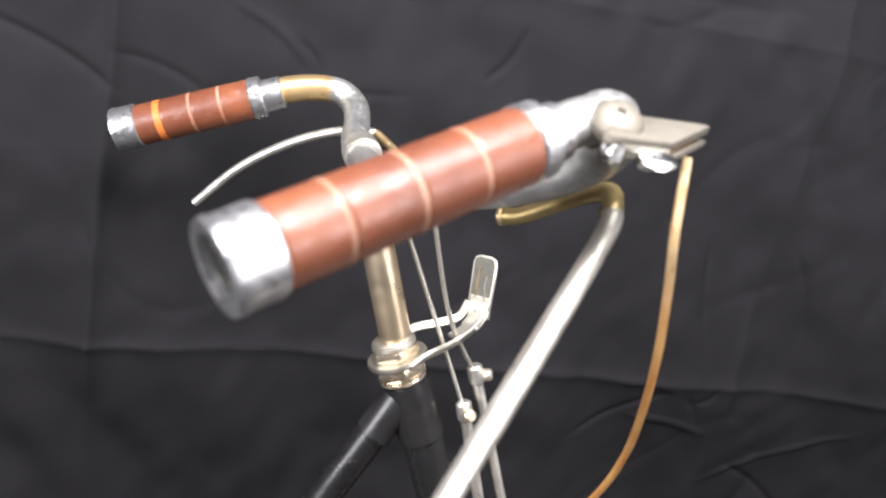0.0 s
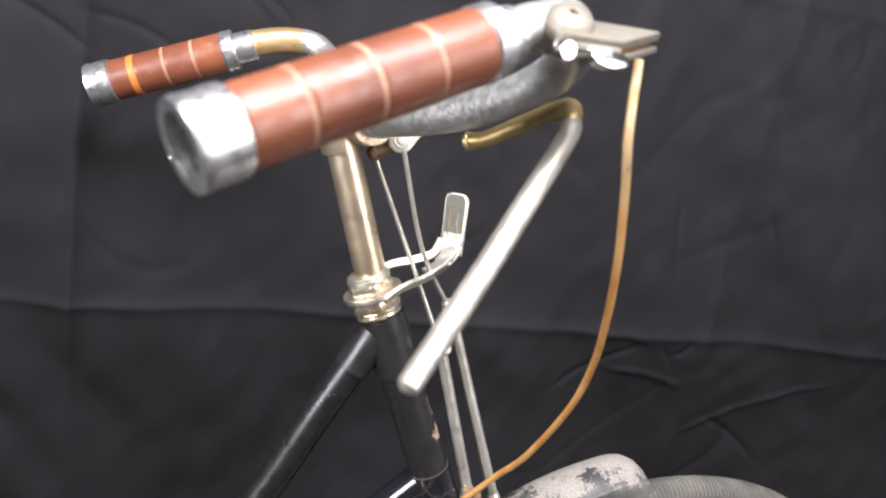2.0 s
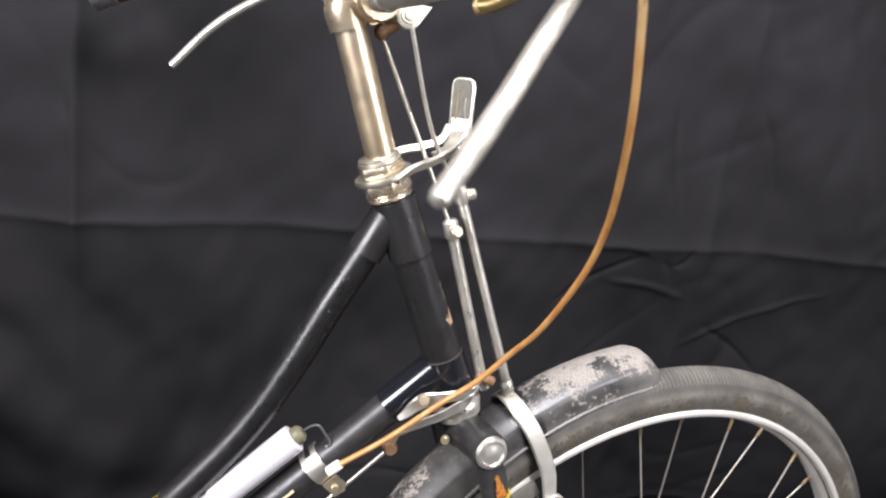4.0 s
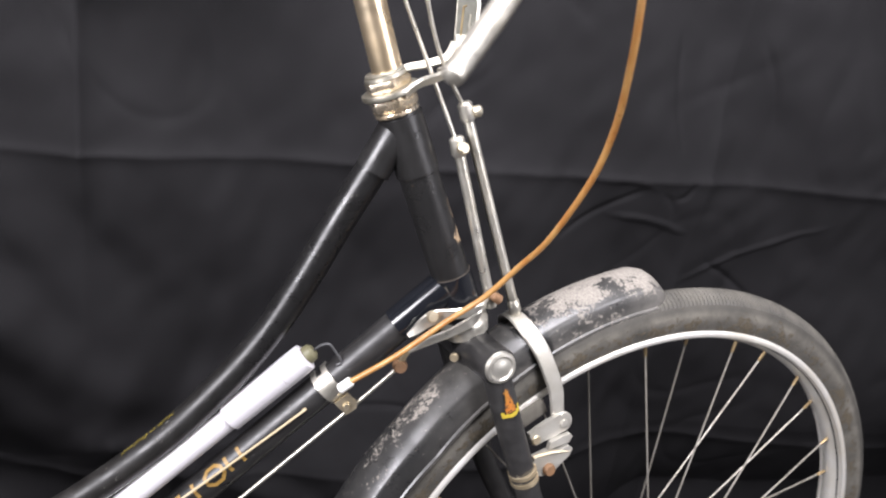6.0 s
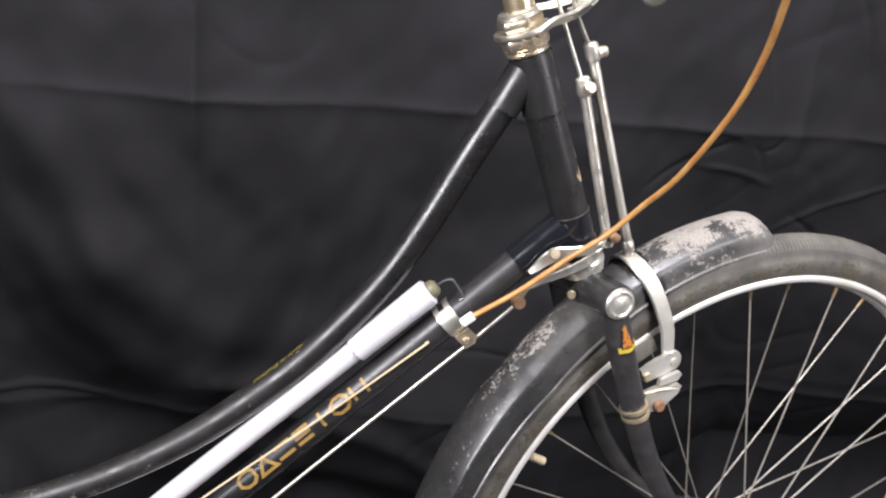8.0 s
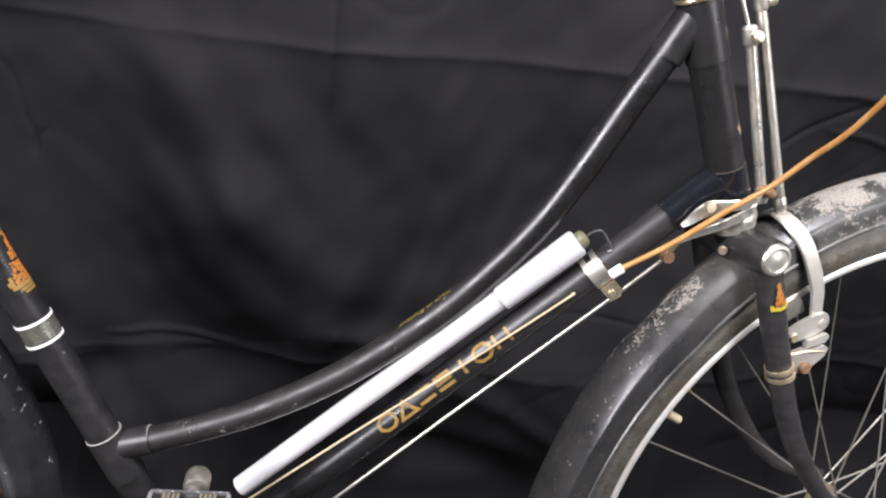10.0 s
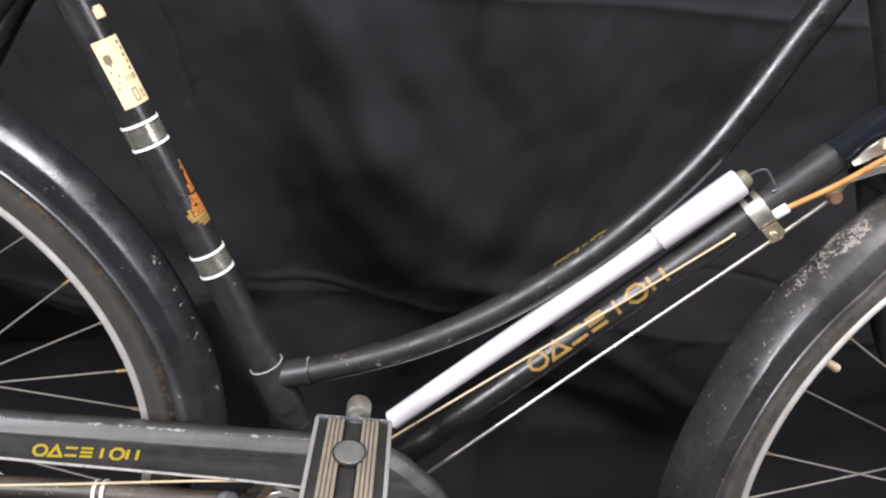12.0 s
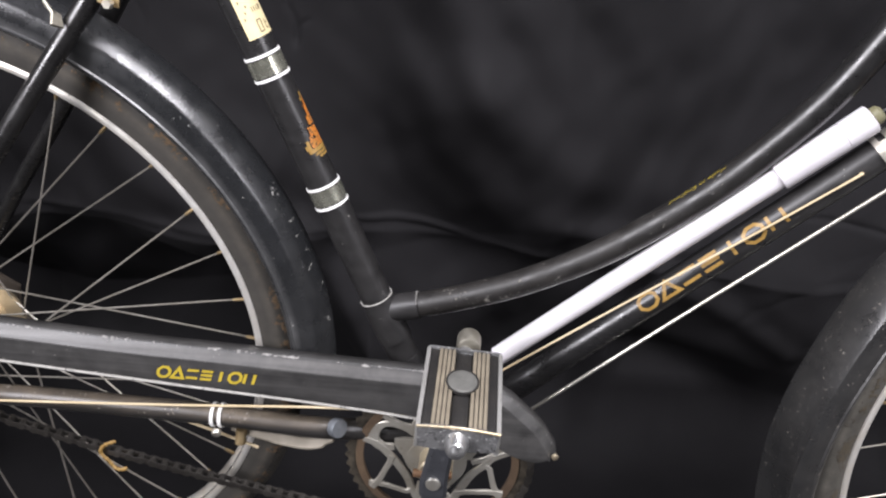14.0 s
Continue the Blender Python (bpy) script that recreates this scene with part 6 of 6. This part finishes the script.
for sgn in (-1, 1):
    part("stirrup_eye", turned([(0.0085, 0), (0.0105, 0.001), (0.0105, 0.004), (0.0095, 0.005), (0.0045, 0.0052), (0.0040, 0.0078), (0.0, 0.0082)], (0.1185, sgn * 0.0365, 0.5970), (0, sgn, 0), 24), M["stirrup"], stir, "", True)
    m_ = Matrix.Translation((0, sgn * 0.0405, 0)) @ SIDE
    part("shoe_link", plate([(0.0815, 0.5910), (0.0860, 0.5800), (0.0905, 0.5785), (0.0990, 0.5815), (0.1105, 0.5845), (0.1200, 0.5890), (0.1180, 0.6045), (0.1120, 0.6065), (0.1010, 0.6015), (0.0900, 0.5960)], 0.0050, m_, 0.0012), M["stirrup"], stir, "", True)
    bolt((0.0890, sgn * 0.0425, 0.5845), (0, sgn, 0), 0.0046, 0.003, M["nickel"], stir, "link_bolt", True)
    g_ = Matrix.Translation((0, sgn * 0.0450, 0)) @ SIDE
    guide = part("fork_guide", plate([(0.0850, 0.5520), (0.0960, 0.5495), (0.1080, 0.5510), (0.1150, 0.5580), (0.1245, 0.5660), (0.1275, 0.5735), (0.1225, 0.5770), (0.1130, 0.5735), (0.1010, 0.5735), (0.0860, 0.5690)], 0.0085, g_, 0.0018),
                 M["stirrup"], stir, "bent nickel brake guide on the fork", True)
    part("guide_lip", plate([(0.1020, 0.5745), (0.1120, 0.5765), (0.1235, 0.5790), (0.1270, 0.5850), (0.1240, 0.5880), (0.1120, 0.5845), (0.1035, 0.5815)], 0.0060, Matrix.Translation((0, sgn * 0.0445, 0)) @ SIDE, 0.0015), M["stirrup"], stir, "", True)
    part("guide_rod", tube([(0.0850, sgn * 0.0475, 0.5695), (0.1035, sgn * 0.0495, 0.5730), (0.1260, sgn * 0.0475, 0.5705), (0.1290, sgn * 0.0440, 0.5690)], 0.0017, 8), M["nickel"], stir, "", True)
    bolt((0.1025, sgn * 0.0480, 0.5560), (0, sgn, 0), 0.0060, 0.006, M["rusty"], stir, "rusty_bolt", True, "rusty guide bolt")
    part("brake_block", block(bmesh.new(), (0.034, 0.012, 0.016), Matrix.Translation((0.090, sgn * 0.024, 0.603)) @ Matrix.Rotation(radians(-30), 4, "Y"), 0.002), M["block_rubber"], stir, "worn dusty rubber brake block", True)

# ---------------------------------------------------------------- chain, chaincase, cranks
RING = Vector((-0.458, -0.045, 0.269))


def ring_plate(r_out, r_in, y, thick, segs, teeth=0):
    bm = bmesh.new()
    n = teeth * 4 if teeth else segs
    rows = []
    for r_kind, yy in ((1, y - thick / 2), (1, y + thick / 2), (0, y + thick / 2), (0, y - thick / 2)):
        row = []
        for i in range(n):
            a = 2 * math.pi * i / n
            r = r_in if not r_kind else r_out + (0.0022 if teeth and i % 4 in (1,) else (-0.0018 if teeth and i % 4 == 3 else 0))
            row.append(bm.verts.new((RING.x + r * math.cos(a), yy, RING.z + r * math.sin(a))))
        rows.append(row)
    for k in range(4):
        a, b = rows[k], rows[(k + 1) % 4]
        for i in range(n):
            bm.faces.new((a[i], a[(i + 1) % n], b[(i + 1) % n], b[i]))
    return bm


cw = part("chainring", ring_plate(0.0945, 0.0825, -0.0445, 0.0026, 0, 48), M["ring_teeth"], bike, "oily toothed chainring with plated arms", smooth=25)
part("rust_band", ring_plate(0.0850, 0.0772, -0.0452, 0.0046, 96), M["ring_rust"], cw, "rusty brown rim of the chainring")
part("inner_ring", ring_plate(0.031, 0.016, -0.045, 0.0052, 48), M["ring_steel"], cw)
for i in range(3):
    def polar(deg, mm, lift=0.0):
        t = radians(deg + 120 * i)
        return RING + Vector((math.cos(t) * mm / 1000, -lift - 0.00012 * i, math.sin(t) * mm / 1000))
    spread = [polar(q, r) - RING for q, r in ((131, 36), (143, 44), (152, 51), (160, 48), (168, 41), (176, 36), (190, 33), (204, 32), (206, 24), (180, 19), (150, 19), (132, 24))]
    part("web", plate([(v.x, v.z) for v in spread], 0.0034, Matrix.Translation(RING + Vector((0, -0.0002 * i, 0))) @ SIDE, 0.0007), M["ring_steel"], cw, "broad worn plated web")
    for lift, wide, pts_ in ((0.0006, (0.0085, 0.0125, 0.0115, 0.0075, 0.0068, 0.0075), ((163, 47), (167, 60), (160, 71), (148, 73), (139, 67), (131, 53), (124, 36))),
                             (0.0011, (0.0075, 0.0090, 0.0095, 0.0085, 0.0080, 0.0070), ((164, 80), (166, 63), (185, 44.5), (219, 39.5), (240, 49), (251, 59), (256, 79))),
                             (0.0016, (0.0075, 0.0062, 0.0060, 0.0062, 0.0070), ((208, 80), (216, 67), (227, 59), (236, 55), (240, 49))),
                             (0.0021, (0.0078, 0.0068, 0.0062, 0.0066, 0.0075), ((213, 80), (208, 67), (199, 57), (189, 50), (177, 47)))):
        run = smooth_path([polar(q, r, lift) for q, r in pts_], 6)
        part("arm", strip(run, [float(v) for v in np.interp(np.linspace(0, 1, len(run)), np.linspace(0, 1, len(wide)), wide)], 0.0032, (run[-1] - run[0]).cross(Vector((0, 1, 0)))), M["ring_steel"], cw, "curved plated arm")
crank_eye = Vector((-0.4355, -0.071, 0.4385))
boss = Vector((-0.4585, -0.071, 0.2735))
bar = [Vector((-0.4590, -0.0745, 0.2490)), Vector((-0.4588, -0.0765, 0.2560)), boss + Vector((0, -0.0055, 0)), boss.lerp(crank_eye, 0.25) + Vector((0, -0.005, 0)), boss.lerp(crank_eye, 0.5) + Vector((0, -0.002, 0)), crank_eye]
bar = smooth_path(bar, 5)
crank = part("crank", strip(bar, [float(v) for v in np.interp(np.linspace(0, 1, len(bar)), (0, 0.12, 0.35, 0.6, 1), (0.019, 0.028, 0.0285, 0.024, 0.018))], 0.013, (1, 0, 0)), M["crank_plate"], bike, "dark reflecting plated crank arm raised upright")
part("crank_boss", turned([(0.0165, 0.026), (0.0178, 0.022), (0.0178, 0.002), (0.016, 0.0)], boss, (0, 1, 0), 30), M["nickel"], crank)
part("crank_nut", turned([(0.0076, 0), (0.0078, 0.001), (0.0070, 0.0030), (0.0060, 0.0034), (0.0, 0.0030)], (-0.4592, -0.0826, 0.2728), (0, -1, 0), 24), M["nickel_clean"], crank, "pale round crank nut")
part("crank_eye", turned([(0.0085, 0.0100), (0.0103, 0.0092), (0.0110, 0.0070), (0.0110, -0.0070), (0.0103, -0.0092), (0.0085, -0.0100)], crank_eye, (0, 1, 0), 30), M["lamp_nickel"], crank, "dull silver end of the crank")
part("cotter_pin", tube([boss + Vector((-0.022, 0.001, -0.001)), boss + Vector((0.017, 0.001, 0.001))], 0.0044, 12), M["rusty"], crank, "rusty cotter pin")

# pedal
PC = Vector((-0.4385, -0.143, 0.4325))
TILT_P = Matrix.Translation(PC) @ Matrix.Rotation(radians(2), 4, "Y") @ Matrix.Diagonal((0.91, 1.06, 1, 1))
bm = turned([(0.0085, 0.062), (0.0095, 0.056), (0.0095, -0.047), (0.0085, -0.051)], (0, 0, 0), (0, 1, 0), 22)
bm.transform(TILT_P)
pedal = part("pedal", bm, M["pedal_steel"], bike, "square rubber-block pedal with tarnished steel plates")
for sgn in (-1, 1):
    bm = block(bmesh.new(), (0.0245, 0.096, 0.0215), TILT_P @ Matrix.Translation((sgn * 0.0205, 0, 0)), 0.002)
    part("rubber_block", bm, M["pedal_rubber"], pedal, "black rubber pedal block")
    for k in range(4):
        for up in (-1, 1):
            bm = block(bmesh.new(), (0.0033, 0.0955, 0.0026), TILT_P @ Matrix.Translation((sgn * (0.0103 + 0.0041 * k), 0, up * 0.0112)), 0.0008)
            part("rubber_rib", bm, M["pedal_rib"], pedal, "tan dusty rubber rib")
    bm = block(bmesh.new(), (0.0042, 0.099, 0.0235), TILT_P @ Matrix.Translation((sgn * 0.0350, 0, 0)), 0.0014)
    part("side_plate", bm, M["pedal_plate"], pedal, "worn pale grey side plate")
bm = block(bmesh.new(), (0.0165, 0.096, 0.017), TILT_P @ Matrix.Translation((0, 0, 0.001)), 0.003)
part("barrel_cover", bm, M["pedal_rubber"], pedal, "black rubber barrel cover")
bm = turned([(0.0142, 0), (0.0142, 0.0016), (0.0136, 0.0022), (0.0120, 0.0026), (0.0, 0.0029)], (0, 0.0055, 0.0112), (0, 0, 1), 36)
bm.transform(TILT_P)
part("oval_badge", bm, M["badge"], pedal, "grey round badge on the pedal")
bm = turned([(0.0144, 0.0), (0.0156, 0.0), (0.0156, 0.0020), (0.0144, 0.0020)], (0, 0.0055, 0.0112), (0, 0, 1), 36)
bm.transform(TILT_P)
part("badge_rim", bm, M["pedal_rubber"], pedal, "black rim round the badge")
for yy, bow in ((-0.0500, 0.002), (0.0500, 0.0)):
    n = 14
    outline = [(-0.0355 + 0.071 * i / n, 0.0118 + bow * math.sin(math.pi * i / n)) for i in range(n + 1)] + [(0.034, -0.0065), (0.012, -0.0095), (-0.012, -0.0100), (-0.034, -0.0085)]
    part("end_plate", plate(outline, 0.0028, TILT_P @ Matrix.Translation((0, yy, 0)) @ SIDE, 0.0006), M["pedal_steel"], pedal, "pitted steel end plate")
lip = [TILT_P @ Vector((-0.0362 + 0.0724 * i / 20, -0.0515, 0.0120 + 0.002 * math.sin(math.pi * i / 20))) for i in range(21)]
part("plate_lip", tube(lip, 0.0012, 8), M["nickel"], pedal, "bright rolled edge of the end plate")
bm = turned([(0.0108, 0), (0.0110, 0.002), (0.0096, 0.004), (0.0092, 0.009), (0.0072, 0.0122), (0.0055, 0.0126), (0.0035, 0.0142), (0.0, 0.0146)], (0, -0.0505, -0.0005), (0, -1, 0), 26)
bm.transform(TILT_P)
part("dust_cap", bm, M["alloy"], pedal, "chromed dust cap")


def chain_loop():
    """Points along the lower run of the chain, half an inch apart, round the chainring's front and the sprocket."""
    pts = []
    p0, p1 = Vector((-0.975, -0.045, 0.287)), Vector((RING.x - 0.02, -0.045, RING.z - 0.0955))
    n = int((p1 - p0).length / 0.0127)
    for i in range(n + 1):
        t = i / n
        pts.append(p0.lerp(p1, t) + Vector((0, 0, -0.010 * 4 * t * (1 - t))))
    a = radians(-98)
    while a < radians(75):
        pts.append(RING + Vector((math.cos(a), 0, math.sin(a))) * 0.0968)
        a += 0.0127 / 0.0968
    return pts


def link_mesh(width):
    bm = bmesh.new()
    for y in (-width, width):
        n = 8
        out = [(-0.00635 + 0.0042 * math.cos(t), 0.0042 * math.sin(t)) for t in (math.pi / 2 + math.pi * i / n for i in range(n + 1))]
        out += [(0, -0.0027)] + [(0.00635 + 0.0042 * math.cos(t), 0.0042 * math.sin(t)) for t in (-math.pi / 2 + math.pi * i / n for i in range(n + 1))] + [(0, 0.0027)]
        pl = plate(out, 0.0011, Matrix.Translation((0, y, 0)) @ SIDE)
        me = bpy.data.meshes.new("tmp")
        pl.to_mesh(me)
        pl.free()
        bm.from_mesh(me)
        bpy.data.meshes.remove(me)
    for x in (-0.00635, 0.00635):
        lathe(bm, [(0.0038, -width), (0.0038, width)], (x, 0, 0), (0, 1, 0), 10)
    return mesh_of(bm, "chain_link", M["chain"])


links = [link_mesh(0.0032), link_mesh(0.0042)]
cpts = chain_loop()
chain_part = None
for i in range(len(cpts) - 1):
    a, b = cpts[i], cpts[i + 1]
    ob = new("chain" if chain_part is None else "chain_link", links[i % 2])
    ang = math.atan2(b.z - a.z, b.x - a.x)
    m_ = Matrix.Translation((a + b) / 2) @ Matrix.Rotation(-ang, 4, "Y")
    if chain_part is None:
        ob.matrix_world = m_
        attach(ob, bike)
        bpy.context.view_layer.update()
        chain_part = tagged(ob, "oily dark roller chain")
    else:
        ob.matrix_world = m_
        bpy.context.view_layer.update() if i == 1 else None
        ob.parent = chain_part
        ob.matrix_parent_inverse = chain_part.matrix_world.inverted()

# chaincase
TOP = [(-1.0, 0.4055), (-0.8932, 0.4004), (-0.7815, 0.3950), (-0.6697, 0.3924), (-0.5589, 0.3894), (-0.5038, 0.3881), (-0.460, 0.3870), (-0.425, 0.3825), (-0.395, 0.3690), (-0.3745, 0.3511), (-0.3559, 0.3325), (-0.3395, 0.3070)]
BOT = [(-0.3375, 0.2970), (-0.346, 0.2885), (-0.362, 0.2848), (-0.385, 0.2905), (-0.405, 0.3030), (-0.425, 0.3175), (-0.445, 0.3280), (-0.479, 0.3332), (-0.5577, 0.3398), (-0.7271, 0.3486), (-0.8974, 0.3585), (-1.0, 0.3640)]


def case_mesh():
    outline = [Vector((p.x, 0, p.z)) for p in smooth_path([(x, 0, z) for x, z in TOP], 5)] + [Vector((p.x, 0, p.z)) for p in smooth_path([(x, 0, z) for x, z in BOT], 5)]
    n = len(outline)
    inward = []
    for i in range(n):
        d = (outline[(i + 1) % n] - outline[i - 1]).normalized()
        inward.append(Vector((d.z, 0, -d.x)))
    bm = bmesh.new()
    rings = []
    for off, y in ((0.0, -0.041), (0.0, -0.0495), (0.0006, -0.0512), (0.0016, -0.0524), (0.0032, -0.0534), (0.0105, -0.0602), (0.0112, -0.0606), (0.0120, -0.0609), (0.0130, -0.0611)):
        row = []
        for i, p in enumerate(outline):
            k = 1.0 if p.z > 0.375 else (0.14 if p.x < -0.43 else 0.55)
            q = p + inward[i] * (off if off < 0.004 else 0.0032 + (off - 0.0032) * k)
            row.append(bm.verts.new((q.x, y, q.z)))
        rings.append(row)
    for a, b in zip(rings, rings[1:]):
        for i in range(n):
            bm.faces.new((a[i], a[(i + 1) % n], b[(i + 1) % n], b[i]))
    bmesh.ops.triangle_fill(bm, use_beauty=True, edges=[bm.edges.get((rings[-1][i], rings[-1][(i + 1) % n])) for i in range(n)])
    return bm


case = part("chaincase", case_mesh(), M["case"], bike, "long black chaincase with scuffed pale edges", smooth=30)
mod = case.modifiers.new("thickness", "SOLIDIFY")
mod.thickness, mod.offset = 0.0012, -1.0
random.seed(7)
chips = [(random.uniform(-0.9, -0.42), random.uniform(0.35, 0.40)) for _ in range(18)]


def case_dirt(p):
    d = 0.05
    if abs(p.y + 0.0518) < 0.0008:
        d = 0.39 if p.x < -0.42 else 0.3
    elif abs(p.y + 0.0606) < 0.0001 and p.z > 0.36:
        d = 0.30
    for x, z in chips:
        d = max(d, 0.7 - math.hypot((p.x - x) * 150, (p.z - z) * 300))
    return d


def case_film(p):
    d = 0.75 if -0.0605 < p.y < -0.0530 and p.z > 0.36 else 0.40
    return d + (0.2 if p.x > -0.42 else 0.0)


set_dirt(case, case_film, "film")
set_dirt(case, case_dirt)
part("bottom_edge", tube([p + Vector((0, 0, 0.0012)) for p in smooth_path([(x, -0.0600, z) for x, z in BOT[5:]], 5)], 0.0016, 8), M["pale_scuff"], case, "worn pale rolled bottom edge")
part("case_screw", turned([(0.0035, 0), (0.0035, 0.003), (0.002, 0.004)], (-0.3405, -0.058, 0.3015), (0.4, -1, 0), 12), M["nickel"], case)
marks(0.099, 0.0150, lambda u, v: Vector((-0.7375 + u, -0.0618, 0.3655 + 0.004 * u - v)), M["yellow"], case, "yellow brand mark in plain shapes", 0.3, 0.0030)

# things under the chain stay
part("stay_end", turned([(0.0096, -0.008), (0.0102, -0.001), (0.0096, 0.0008), (0.0, 0.0012)], (-0.5580, -0.0580, 0.3105), (0.75, -0.60, 0.25), 22), M["pale_blue"], bike, "pale flattened end of the chain stay")
for x in (-0.6885, -0.6805):
    c = Vector((x, -0.05, 0.3072))
    part("stay_band", tube([c - Vector((0.0016, 0, 0)), c + Vector((0.0016, 0, 0))], 0.0128, 20), M["white_tape"], bike, "bright band round the chain stay")
bolt((-0.6845, -0.058, 0.293), (0, -1, -0.3), 0.005, 0.005, M["nickel_clean"], bike, "band_bolt")
part("stand_plate", strip(smooth_path([(-0.672, -0.046, 0.2905), (-0.64, -0.048, 0.284), (-0.60, -0.05, 0.2795), (-0.580, -0.05, 0.2825), (-0.566, -0.05, 0.290)], 6), [0.010] * 8 + [0.012] * 12 + [0.008] * 8, 0.004, (0, 0.8, 0.6)), M["tan_plate"], bike, "bent tan steel plate under the chain stay")
part("stand_stud", tube([(-0.661, -0.052, 0.292), (-0.662, -0.056, 0.277)], 0.0055, 14), M["lever_brown"], bike)
part("stand_wire", tube([(-0.72, -0.048, 0.2935), (-0.69, -0.05, 0.285), (-0.645, -0.05, 0.268)], 0.0016, 8), M["cream"], bike)

# ---------------------------------------------------------------- pump on the down tube
P_TOP, P_STEP, P_END = Vector((-0.1135, -0.004, 0.6573)), Vector((-0.1768, -0.004, 0.5970)), Vector((-0.405, -0.004, 0.3785))
pump = thing("bicycle_pump", P_END, "white plastic bicycle pump clipped above the down tube", "pump")
d = (P_END - P_STEP).normalized()
part("barrel", tube([P_STEP - d * 0.004, P_STEP + d * 0.1, P_END], [0.0103, 0.0103, 0.0100], 26), M["pump"], pump)
dh = (P_STEP - P_TOP).normalized()
part("handle", turned([(0.0105, 0.0), (0.0128, 0.0015), (0.0131, 0.006), (0.0131, 0.0255), (0.0126, 0.026), (0.0126, 0.0266), (0.0131, 0.027), (0.0128, (P_STEP - P_TOP).length - 0.001), (0.0108, (P_STEP - P_TOP).length)], P_TOP, dh, 30), M["pump"], pump)
part("end_plug", turned([(0.008, 0.0), (0.0085, 0.001), (0.0078, 0.006), (0.005, 0.0085)], P_TOP, -dh, 18), M["olive"], pump, "olive plastic plug")
part("wire_hook", tube(smooth_path([P_TOP - dh * 0.006, (-0.1015, -0.004, 0.6675), (-0.0945, -0.006, 0.6695), (-0.0885, -0.008, 0.6625), (-0.0835, -0.010, 0.6545), (-0.0880, -0.012, 0.6525)], 5), 0.0011, 8), M["black_hook"], pump, "bent black wire hook")

# yellow cord looped over the chain
cord = thing("yellow_cord", (-0.806, -0.05, 0.236), "short yellow beaded cord looped on the chain", "cord")
bm = bmesh.new()
for i, p in enumerate(smooth_path([(-0.800, -0.051, 0.2575), (-0.8085, -0.053, 0.2545), (-0.8145, -0.053, 0.2475), (-0.8150, -0.053, 0.2400), (-0.8080, -0.053, 0.2310), (-0.8030, -0.053, 0.2225), (-0.7960, -0.053, 0.2205), (-0.7915, -0.053, 0.2225)], 3)):
    bmesh.ops.create_icosphere(bm, subdivisions=1, radius=0.0021 + 0.0004 * (i % 2), matrix=Matrix.Translation(p))
part("bead_string", bm, M["gold"], cord)
